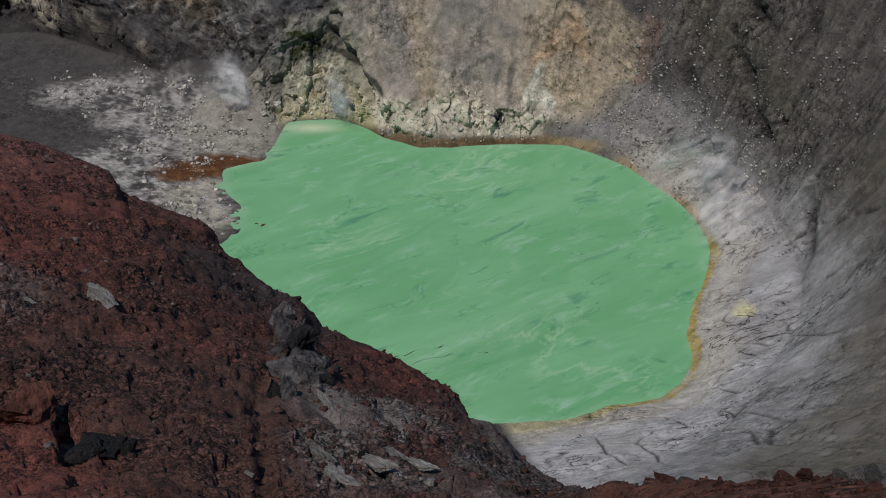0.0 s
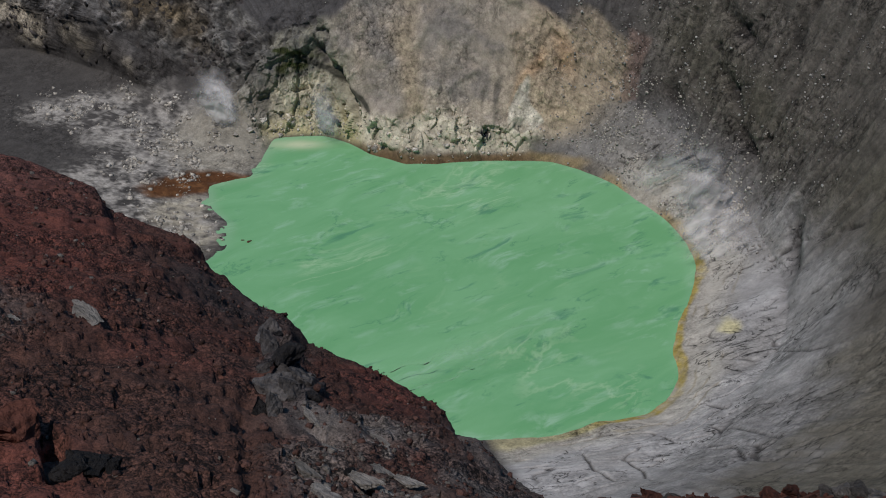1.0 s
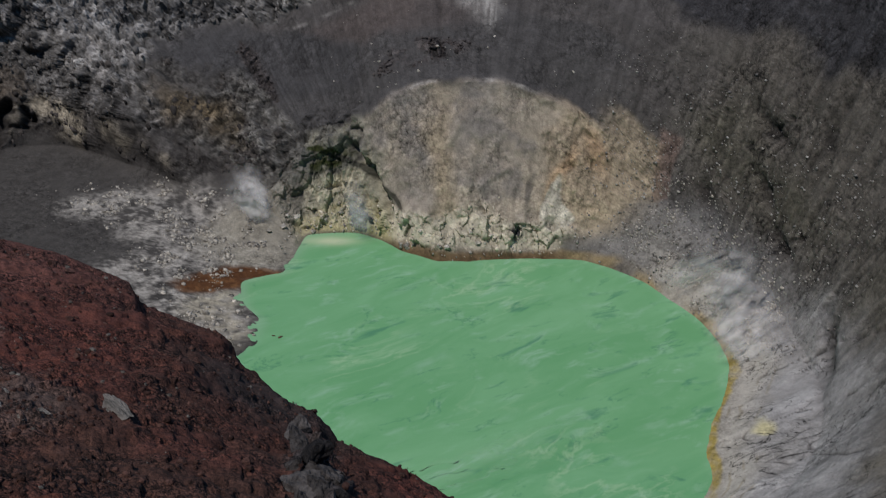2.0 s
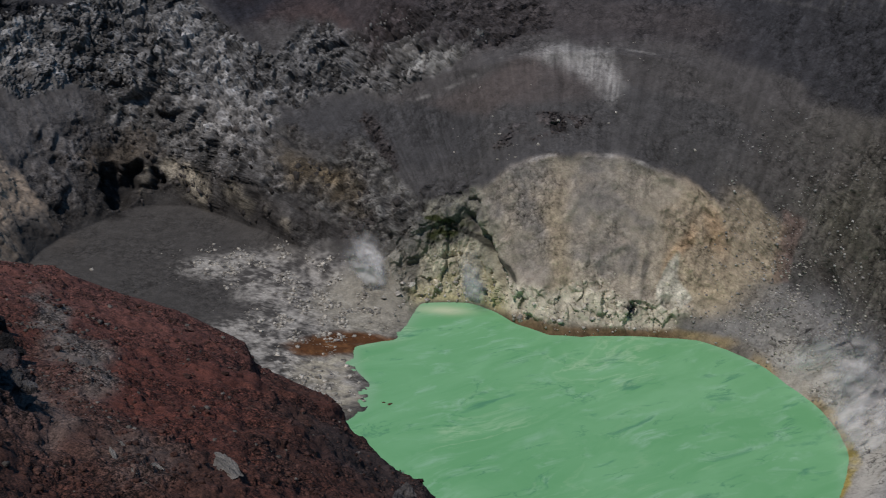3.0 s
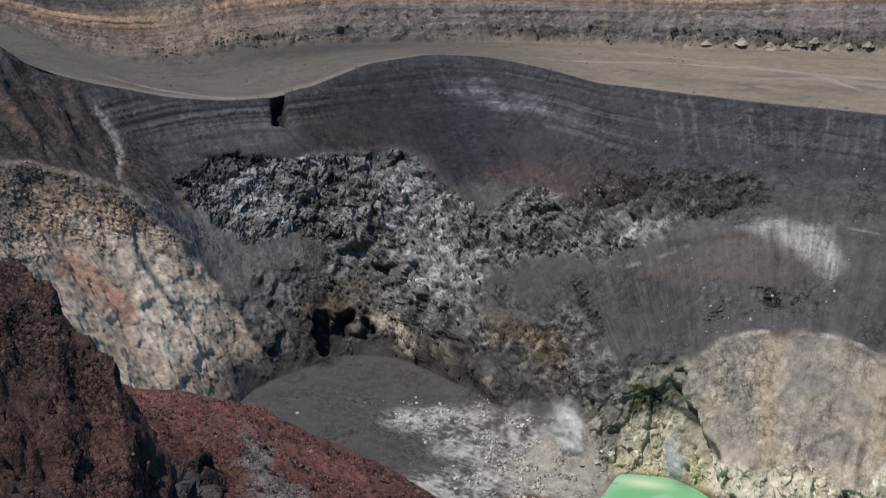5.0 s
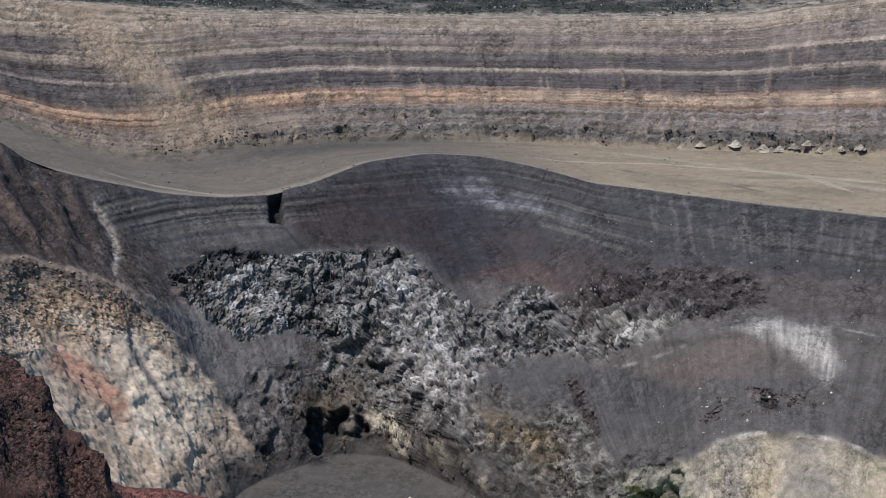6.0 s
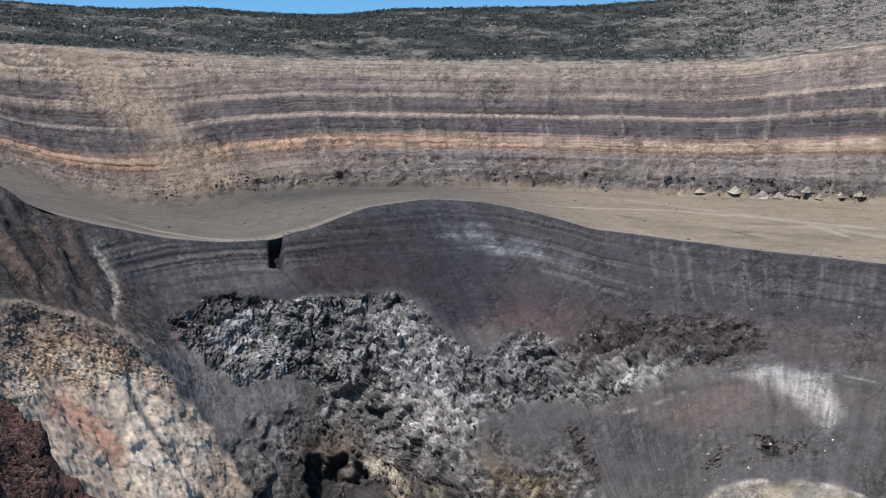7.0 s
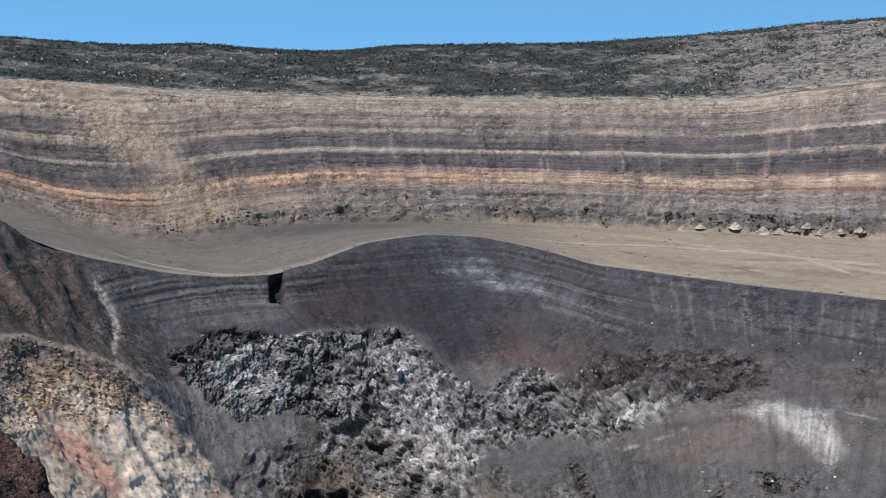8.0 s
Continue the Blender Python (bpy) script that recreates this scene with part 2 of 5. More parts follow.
def mixed(n, l, fac, a, b, blend="MIX"):
    x = n.new("ShaderNodeMix")
    x.data_type, x.blend_type = "RGBA", blend
    for k, v in ((0, fac), (6, a), (7, b)):
        if isinstance(v, (int, float)):
            x.inputs[k].default_value = v
        elif isinstance(v, tuple):
            x.inputs[k].default_value = (*v, 1)
        else:
            l.new(v, x.inputs[k])
    return x.outputs[2]


def earth(name, coarse, fine, bump, contrast=1.0, rough=0.92, pebbles=False, folds=False):
    """Rock, ash or scoria: the tint of the ground, broken into blocks and grains of their own shade, with relief. Sizes in metres."""
    m, n, l, b = nodes_of(name)
    co = n.new("ShaderNodeTexCoord").outputs["Object"]
    at = n.new("ShaderNodeAttribute")
    at.attribute_name = "tint"
    hard = at.outputs["Alpha"]
    bend = n.new("ShaderNodeTexNoise")
    bend.inputs["Scale"].default_value, bend.inputs["Detail"].default_value = 0.7 / coarse, 4
    l.new(co, bend.inputs["Vector"])
    warp = n.new("ShaderNodeVectorMath")
    warp.operation = "MULTIPLY_ADD"
    warp.inputs[1].default_value = (coarse * 0.7,) * 3
    l.new(bend.outputs["Color"], warp.inputs[0])
    l.new(co, warp.inputs[2])
    big = noise_node(n, l, co, 1 / coarse, 4 if pebbles else 6, 0.5 if pebbles else 0.58, 0.0 if pebbles else 0.4)
    small = noise_node(n, l, co, 1 / fine, 3, 0.55)
    k = mathed(n, l, "ADD", ranged(n, l, big, 0.3, 0.7, -(0.26 if pebbles else 0.40) * contrast, (0.26 if pebbles else 0.40) * contrast), ranged(n, l, small, 0.3, 0.7, -0.28 * contrast, 0.28 * contrast))
    h = mathed(n, l, "ADD", mathed(n, l, "MULTIPLY", big, coarse * (0.16 if pebbles else 0.55)), mathed(n, l, "MULTIPLY", small, fine * 0.45))
    patchy = ranged(n, l, noise_node(n, l, co, 0.25 / coarse, 4, 0.6), 0.42, 0.58, 0.25, 1.0)
    for size, tall in ((coarse * 0.55, 0.55), (coarse * 0.2, 0.7)) if not pebbles else ((coarse * 0.20, 1.0), (coarse * 0.08, 1.0)):
        v = n.new("ShaderNodeTexVoronoi")
        mp = n.new("ShaderNodeMapping")
        mp.inputs["Scale"].default_value = (1 / size, 1 / size, tall / size)
        l.new(co if pebbles else warp.outputs[0], mp.inputs["Vector"])
        v.inputs["Scale"].default_value = 1.0
        l.new(mp.outputs["Vector"], v.inputs["Vector"])
        one = n.new("ShaderNodeSeparateColor")
        l.new(v.outputs["Color"], one.inputs[0])
        shade = ranged(n, l, one.outputs[0], 0, 1, -(0.42 if pebbles else 0.30) * contrast, (0.42 if pebbles else 0.30) * contrast)
        gap = ranged(n, l, v.outputs["Distance"], 0.45, 0.75, 0.0, (-0.32 if pebbles else -0.28) * contrast)
        k = mathed(n, l, "ADD", k, mathed(n, l, "MULTIPLY", mathed(n, l, "ADD", shade, gap), patchy))
        lump = mathed(n, l, "ADD", mathed(n, l, "MULTIPLY", v.outputs["Distance"], -0.40 * size), mathed(n, l, "MULTIPLY", one.outputs[1], 0.30 * size))
        h = mathed(n, l, "ADD", h, mathed(n, l, "MULTIPLY", lump, patchy))
    k = mathed(n, l, "MULTIPLY", k, hard)
    if folds:                                  # drying folds and cracks of the ash
        wr = n.new("ShaderNodeAttribute")
        wr.attribute_name = "wrinkle"
        lie = n.new("ShaderNodeMapping")
        lie.inputs["Rotation"].default_value = (0, 0, radians(-18))
        lie.inputs["Scale"].default_value = (0.34, 1.0, 0.6)
        l.new(co, lie.inputs["Vector"])
        lain = lie.outputs["Vector"]
        wave = noise_node(n, l, lain, 0.16, 6, 0.62, 0.9)
        tight = noise_node(n, l, lain, 0.55, 5, 0.62, 0.6)
        split = mathed(n, l, "ABSOLUTE", mathed(n, l, "SUBTRACT", noise_node(n, l, lain, 0.11, 5, 0.55, 1.2), 0.5), 0.0)
        split = mathed(n, l, "MULTIPLY", ranged(n, l, split, 0.003, 0.014, 1, 0), ranged(n, l, noise_node(n, l, co, 0.05, 3, 0.6), 0.47, 0.56, 0, 1))
        tone = mathed(n, l, "ADD", ranged(n, l, wave, 0.3, 0.7, -0.10, 0.10), ranged(n, l, tight, 0.3, 0.7, -0.13, 0.13))
        tone = mathed(n, l, "SUBTRACT", tone, mathed(n, l, "MULTIPLY", split, 0.75))
        k = mathed(n, l, "ADD", k, mathed(n, l, "MULTIPLY", tone, wr.outputs["Fac"]))
        rise = mathed(n, l, "ADD", mathed(n, l, "MULTIPLY", wave, 3.2), mathed(n, l, "MULTIPLY", tight, 1.3))
        rise = mathed(n, l, "SUBTRACT", rise, mathed(n, l, "MULTIPLY", split, 0.9))
        h = mathed(n, l, "ADD", h, mathed(n, l, "MULTIPLY", rise, wr.outputs["Fac"]))
    k = mathed(n, l, "MAXIMUM", 0.10, mathed(n, l, "ADD", 1.0, k))
    grey = n.new("ShaderNodeCombineColor")
    for s in grey.inputs:
        l.new(k, s)
    l.new(mixed(n, l, 1.0, at.outputs["Color"], grey.outputs[0], "MULTIPLY"), b.inputs["Base Color"])
    b.inputs["Roughness"].default_value = rough
    b.inputs["Specular IOR Level"].default_value = 0.25
    bp = n.new("ShaderNodeBump")
    l.new(mathed(n, l, "MULTIPLY", hard, bump), bp.inputs["Strength"])
    bp.inputs["Distance"].default_value = 1.0
    l.new(h, bp.inputs["Height"])
    l.new(bp.outputs["Normal"], b.inputs["Normal"])
    return m


def stone_material(name, col, spread, size, rough=0.9, relief=0.45):
    """Loose stones: each of its own shade, with grain."""
    m, n, l, b = nodes_of(name)
    co = n.new("ShaderNodeTexCoord").outputs["Object"]
    geo = n.new("ShaderNodeNewGeometry")
    inf = n.new("ShaderNodeObjectInfo")
    each = mathed(n, l, "FRACT", mathed(n, l, "ADD", geo.outputs["Random Per Island"], inf.outputs["Random"]), 0.0)
    f = ranged(n, l, each, 0, 1, 1 - spread, 1 + spread)
    g = ranged(n, l, noise_node(n, l, co, 1 / size, 7, 0.62, 0.5), 0.32, 0.68, 0.45, 1.55)
    k = mathed(n, l, "MULTIPLY", f, g)
    grey = n.new("ShaderNodeCombineColor")
    for s in grey.inputs:
        l.new(k, s)
    l.new(mixed(n, l, 1.0, col, grey.outputs[0], "MULTIPLY"), b.inputs["Base Color"])
    b.inputs["Roughness"].default_value = rough
    b.inputs["Specular IOR Level"].default_value = 0.2
    v = n.new("ShaderNodeTexVoronoi")
    v.inputs["Scale"].default_value = 2.2 / size
    l.new(co, v.inputs["Vector"])
    h = mathed(n, l, "ADD", noise_node(n, l, co, 2.0 / size, 7, 0.68), mathed(n, l, "MULTIPLY", v.outputs["Distance"], -0.5))
    bp = n.new("ShaderNodeBump")
    bp.inputs["Strength"].default_value, bp.inputs["Distance"].default_value = 1.0, size * relief
    l.new(h, bp.inputs["Height"])
    l.new(bp.outputs["Normal"], b.inputs["Normal"])
    return m


def lake_material():
    m, n, l, b = nodes_of("lake_water")
    co = n.new("ShaderNodeTexCoord").outputs["Object"]
    at = n.new("ShaderNodeAttribute")
    at.attribute_name = "tint"
    mp = n.new("ShaderNodeMapping")
    mp.vector_type = "TEXTURE"
    mp.inputs["Rotation"].default_value = (0, 0, radians(33))
    mp.inputs["Scale"].default_value = (2.6, 1.0, 1.0)
    l.new(co, mp.inputs["Vector"])
    st = mp.outputs["Vector"]
    stir = n.new("ShaderNodeTexNoise")                # slow eddies bend all the streaks
    stir.inputs["Scale"].default_value, stir.inputs["Detail"].default_value = 0.022, 3
    l.new(co, stir.inputs["Vector"])
    eddy = n.new("ShaderNodeVectorMath")
    eddy.operation = "MULTIPLY_ADD"
    eddy.inputs[1].default_value = (14, 14, 0)
    l.new(stir.outputs["Color"], eddy.inputs[0])
    l.new(st, eddy.inputs[2])
    run = eddy.outputs[0]
    drift = noise_node(n, l, run, 0.045, 6, 0.62, 0.6)
    gate = noise_node(n, l, co, 0.018, 3, 0.55)
    col = mixed(n, l, ranged(n, l, drift, 0.38, 0.66, 0, 0.65), at.outputs["Color"], (0.225, 0.50, 0.265))
    for size, thin, lo, strength in ((0.020, 0.014, 0.50, 0.42), (0.045, 0.022, 0.52, 0.32)):
        ridge = mathed(n, l, "ABSOLUTE", mathed(n, l, "SUBTRACT", noise_node(n, l, run, size, 7, 0.62, 0.5), 0.5), 0.0)
        line = mathed(n, l, "MULTIPLY", ranged(n, l, ridge, 0.0, thin, 1, 0), ranged(n, l, gate, lo, lo + 0.1, 0.0, strength))
        col = mixed(n, l, line, col, (0.42, 0.62, 0.40))
    curd = noise_node(n, l, run, 0.16, 6, 0.66, 0.4)
    col = mixed(n, l, mathed(n, l, "MULTIPLY", ranged(n, l, curd, 0.52, 0.67, 0, 0.72), ranged(n, l, noise_node(n, l, co, 0.03, 3, 0.6), 0.42, 0.6, 0.1, 1)), col, (0.33, 0.56, 0.40))
    waves = mathed(n, l, "ABSOLUTE", mathed(n, l, "SUBTRACT", noise_node(n, l, run, 0.030, 7, 0.62, 0.3), 0.47), 0.0)
    dark = mathed(n, l, "MULTIPLY", ranged(n, l, waves, 0.0, 0.010, 1, 0), ranged(n, l, noise_node(n, l, co, 0.06, 3, 0.6), 0.50, 0.60, 0, 0.55))
    col = mixed(n, l, dark, col, (0.055, 0.22, 0.12))
    fleck = noise_node(n, l, run, 0.11, 5, 0.6, 0.5)
    col = mixed(n, l, ranged(n, l, fleck, 0.61, 0.70, 0, 0.8), col, (0.075, 0.26, 0.145))
    l.new(col, b.inputs["Base Color"])
    b.inputs["Roughness"].default_value = 0.55
    b.inputs["Specular IOR Level"].default_value = 0.2
    bp = n.new("ShaderNodeBump")
    bp.inputs["Strength"].default_value, bp.inputs["Distance"].default_value = 0.25, 0.4
    l.new(noise_node(n, l, st, 0.6, 4, 0.6), bp.inputs["Height"])
    l.new(bp.outputs["Normal"], b.inputs["Normal"])
    return m


def leaf_material():
    m, n, l, b = nodes_of("scrub_leaves")
    geo = n.new("ShaderNodeNewGeometry")
    r = n.new("ShaderNodeValToRGB")
    r.color_ramp.elements[0].color = (0.022, 0.032, 0.022, 1)
    r.color_ramp.elements[1].color = (0.15, 0.145, 0.110, 1)
    e = r.color_ramp.elements.new(0.85)
    e.color = (0.060, 0.072, 0.050, 1)
    l.new(geo.outputs["Random Per Island"], r.inputs[0])
    l.new(r.outputs[0], b.inputs["Base Color"])
    b.inputs["Roughness"].default_value = 0.8
    return m


def vapour_material():
    """White droplets; the veil's own density lets the ground behind show through."""
    m, n, l, b = nodes_of("vapour")
    b.inputs["Base Color"].default_value = (0.85, 0.85, 0.86, 1)
    b.inputs["Roughness"].default_value = 1.0
    b.inputs["Specular IOR Level"].default_value = 0.0
    at = n.new("ShaderNodeAttribute")
    at.attribute_name = "tint"
    l.new(at.outputs["Fac"], b.inputs["Alpha"])
    return m


rock_mat = earth("crater_rock", 5.0, 0.7, 1.0, 1.35, folds=True)
outer_mat = earth("layered_rock", 9.0, 1.4, 0.9, 0.85)
hill_mat = earth("hill_soil", 9.0, 2.2, 0.9, 1.4)
scoria_mat = earth("scoria", 1.3, 0.10, 1.1, 1.35, pebbles=True)
water_mat = lake_material()
leaf_mat = leaf_material()
vapour_mat = vapour_material()
grey_stone = stone_material("grey_stone", (0.34, 0.332, 0.315), 0.5, 1.2)
pale_stone = stone_material("pale_stone", (0.44, 0.42, 0.375), 0.5, 1.5)
red_stone = stone_material("red_stone", (0.085, 0.045, 0.037), 0.5, 0.3)
chip_stone = stone_material("chip_stone", (0.15, 0.138, 0.125), 0.4, 0.35)
ledge_stone = stone_material("ledge_stone", (0.23, 0.215, 0.195), 0.35, 0.35)
cone_stone = stone_material("cone_debris", (0.31, 0.28, 0.225), 0.2, 1.6)
crag_stone = stone_material("crag_stone", (0.138, 0.136, 0.132), 0.65, 3.0, relief=0.10)
brown_stone = stone_material("brown_stone", (0.063, 0.058, 0.055), 0.5, 2.5, relief=0.10)
ember_stone = stone_material("ember_stone", (0.062, 0.054, 0.053), 0.5, 2.5, relief=0.10)
tan_stone = stone_material("tan_stone", (0.36, 0.25, 0.17), 0.45, 2.0, relief=0.10)
cream_stone = stone_material("cream_stone", (0.52, 0.48, 0.39), 0.3, 2.5, relief=0.10)
rust_stone = stone_material("rust_stone", (0.115, 0.046, 0.033), 0.3, 0.5, relief=0.8)
lava_stone = stone_material("lava_stone", (0.088, 0.083, 0.082), 0.4, 0.4, relief=0.8)
dark_stone = stone_material("dark_stone", (0.024, 0.023, 0.024), 0.3, 0.5, relief=0.9)

# ---- crater walls, from the lake bed to the rim ----


def even_bearings(lo, hi, count):
    """Bearings that lie at even steps along the walls, closer together where a wall runs away from the hub."""
    a = np.radians(np.linspace(lo, hi, 4 * count))
    run = np.zeros(4 * count - 1)
    for ringed in (1.0, 1.5, 2.0, 2.5, 3.0):
        rho, z = crater_profile(a, np.full(len(a), ringed))
        run += np.linalg.norm(np.diff(np.stack((rho * np.cos(a), rho * np.sin(a), z), -1), axis=0), axis=1)
    return np.interp(np.linspace(0, run.sum(), count), np.concatenate(([0], np.cumsum(run))), a)


seen = np.concatenate((even_bearings(-78, 58, 460)[:-1], even_bearings(58, 186, 800)[:-1], np.radians(np.linspace(186, 190, 8))))
rest = np.radians(np.linspace(190, 282, 40)[1:-1])
th = np.concatenate((seen, rest))
s = np.concatenate((np.linspace(-1, 0, 5)[:-1], np.linspace(0, 1, 160)[:-1], np.linspace(1, 2, 205)[:-1], np.linspace(2, 3.02, 150)))
TH, S = np.meshgrid(th, s)
shape = TH.shape
TH, S = TH.ravel(), S.ravel()
rho, z = crater_profile(TH, S)
P = np.stack((HUB[0] + rho * np.cos(TH), HUB[1] + rho * np.sin(TH), z), -1)
N = normals(P.reshape(*shape, 3)).reshape(-1, 3)
deg = np.degrees(TH)
# uneven edges for every zone
w1, w2 = fbm(P, 26, 4), fbm(P + 91.7, 26, 4)
g, q = deg + 5.0 * w1, S + 0.16 * w2 * np.clip(S * 6, 0, 1)


def spot(gc, qc, dg, dq, soft=0.35):
    """A patch of wall round bearing gc and ring parameter qc."""
    d = np.sqrt(((g - gc) / dg) ** 2 + ((q - qc) / dq) ** 2)
    return 1 - step(1 - soft, 1 + soft, d)


def pool(xc, yc, rx, ry, soft=0.35):
    """A patch of floor round a plan point."""
    d = np.sqrt(((P[:, 0] + 7 * w1 - xc) / rx) ** 2 + ((P[:, 1] + 7 * w2 - yc) / ry) ** 2)
    return 1 - step(1 - soft, 1 + soft, d)


def patch(points, soft=2.5):
    """A patch of wall inside a ring of places (bearing, ring parameter), with uneven edges soft metres wide."""
    a, b = g * 5.0 * 0.4 + deg * 5.0 * 0.6, (0.4 * q + 0.6 * S) * 110.0
    c = np.array(points, float) * np.array((5.0, 110.0))
    inside, near = np.zeros(len(a), bool), np.full(len(a), 1e9)
    for (x0, y0), (x1, y1) in zip(c, np.roll(c, -1, 0)):
        u = np.clip(((a - x0) * (x1 - x0) + (b - y0) * (y1 - y0)) / ((x1 - x0) ** 2 + (y1 - y0) ** 2), 0, 1)
        near = np.minimum(near, (a - x0 - u * (x1 - x0)) ** 2 + (b - y0 - u * (y1 - y0)) ** 2)
        inside ^= ((y0 > b) != (y1 > b)) & (a < (x1 - x0) * (b - y0) / (y1 - y0 + 1e-9) + x0)
    near = np.sqrt(near)
    return step(-soft, soft, np.where(inside, near, -near))


left = band(g, 126, 200, 3)                                   # bench side
bench = left * (1 - step(0.97, 1.05, q)) * step(-0.2, 0.02, q)
right = 1 - step(36, 60, g)                                    # ash apron and scree
crags = patch(((151.2, 2.33), (143.8, 2.38), (139, 2.10), (130, 2.10), (126.5, 1.98), (125, 1.87), (116.2, 2.13), (112.5, 2.37), (109, 2.35), (103, 2.19), (109.5, 2.02),
               (119, 1.66), (126.5, 1.62), (129.5, 1.43), (131, 1.2), (137, 1.2), (140.5, 1.38), (138.2, 1.54), (141.5, 1.66), (147, 1.74), (149.8, 2.10)))
under = band(g, 121, 149, 2.0) * band(q, 1.03, 1.50, 0.04) * (1 - 0.5 * crags)         # dark broken wall between crags and bench
embers = np.maximum(band(g, 94, 112, 2) * band(q, 2.13, 2.42, 0.05), np.maximum(spot(96.5, 1.33, 8.0, 0.10, 0.5) * step(-0.15, 0.1, fbm(P + 45, 10, 3)), trail(P, ((119.1, 1.55), (119, 1.38), (118.7, 1.24)), 2.6))) * (1 - crags)    # dark reddish blocks beside the crags
cliff = band(g, 64, 110, 3) * band(q, 0.0, 0.30, 0.07)
cove = band(g, 108, 126, 2) * band(q, 0.08, 1.15, 0.08)
tancrag = step(-1.2, 1.2, g - np.interp(S, [1.0, 1.5, 1.7, 1.98], [149, 150, 152, 156])) * (1 - step(180, 184, g)) * band(q, 1.0, 2.02, 0.06)
buttress = band(g, 58, 110, 3) * band(q, 0.25, 1.04, 0.05)
upper = step(2.1, 2.2, q)

d = 2.2 * fbm(P, 34, 4) * np.clip(S * 4, 0, 1) * (1 - 0.75 * bench)
# blocks in the crags and cliffs
tone = np.ones(len(P))
tanrock = patch(((73, 0.80), (67, 1.06), (58, 1.34), (50, 1.30), (47.5, 0.95), (55, 0.52), (68, 0.42)), 5.0)      # rough buff rock beside the buttress
blades = patch(((131, 1.20), (126, 1.40), (120.5, 1.42), (117, 1.06), (120.5, 0.86), (126, 0.98)), 4.0)
scar = tancrag * step(1.66, 1.80, q)


def broken(kinds):
    """Break the masked wall into tilted blocks of a size and height, each with its own shade and dark joints."""
    for mask, size, amp, var, tall in kinds:
        k = np.flatnonzero(mask > 0.02)
        p = (P[k] + 0.35 * size * np.stack((w1[k], w2[k], w1[k] - w2[k]), -1) + 0.12 * size * np.stack([fbm(P[k] + o, 0.6 * size, 2) for o in (5, 43, 87)], -1)) * np.array((1, 1, tall)) / size
        f1, f2, cell, tilt = worley(p)
        joint = 1 - step(0.0, 0.10, f2 - f1)
        d[k] += mask[k] * (amp * (0.75 * (cell - 0.55) + 1.1 * tilt) - 0.22 * amp * joint)
        tone[k] *= 1 + mask[k] * (var * (cell - 0.5) * 1.3 - min(0.32, 0.9 * var) * joint)


def blunted(v, times):
    """The same relief with its sharpest steps worn down."""
    for again in range(times):
        e = np.pad(v.reshape(shape), 1, "edge")
        v = (e[:-2, 1:-1] + e[2:, 1:-1] + e[1:-1, :-2] + e[1:-1, 2:] + 2 * e[1:-1, 1:-1]).ravel() / 6
    return v


broken(((crags, 17.0, 4.6, 0.3, 0.42), (under, 15.0, 3.0, 0.3, 0.4), (tancrag, 17.0, 1.3, 0.10, 0.6), (buttress, 10.0, 0.8, 0.08, 0.48)))
d = blunted(d, 5)
broken(((cliff, 10.0, 3.2, 0.16, 0.5), (cove, 10.0, 3.4, 0.15, 0.20), (under, 6.0, 1.5, 0.4, 0.35), (buttress, 4.0, 0.35, 0.10, 0.48)))
d = blunted(d, 2)
broken(((crags, 8.0, 3.0, 0.55, 0.40), (crags, 3.6, 1.6, 0.7, 0.42), (crags, 1.9, 0.6, 0.5, 0.45), (under, 2.8, 0.7, 0.5, 0.35), (embers, 7.0, 1.4, 0.4, 0.7), (embers, 3.0, 1.0, 0.6, 0.7), (tancrag, 7.0, 0.55, 0.25, 0.55), (tancrag, 3.0, 0.32, 0.32, 0.6), (scar, 2.2, 0.6, 0.45, 0.9),
        (blades, 4.2, 1.7, 0.6, 0.28), (blades, 2.0, 0.7, 0.5, 0.3), (cliff, 4.8, 1.4, 0.26, 0.6), (cliff, 2.2, 0.4, 0.3, 0.6), (cove, 4.5, 1.3, 0.20, 0.20), (cove, 2.0, 0.5, 0.25, 0.3), (tanrock, 8.0, 0.8, 0.10, 0.6), (tanrock, 3.0, 0.4, 0.14, 0.7), (tanrock, 1.5, 0.2, 0.2, 0.7)))
rib = fbm(np.stack((deg * 0.38 - 1.6 * S + 0.5 * w2, S * 1.1, w1 * 0.5), -1), 1.0, 4, 0.55, True)
d += tancrag * (0.9 * rib + 0.7 * fbm(P, 10, 4, 0.6))
d += tanrock * (0.9 * fbm(P * np.array((1, 1, 0.6)) + 19, 8, 5, 0.62, True) + 0.5 * fbm(P, 3, 3, 0.6))
d += cove * 1.6 * fbm(P * np.array((1, 1, 0.22)) + 11, 3.4, 3, 0.6, True)
d += crags * 1.3 * fbm(P * np.array((1, 1, 0.35)) + 0.4 * P[:, 2:3] * np.array((1, 0, 0)), 2.6, 3, 0.6, True)
flute = fbm(np.stack((deg * 0.45 + 0.8 * w2, S * 2.0, w1), -1), 1.0, 4, 0.6)
d += buttress * (0.9 * flute + 0.45 * fbm(P, 7, 4, 0.6))
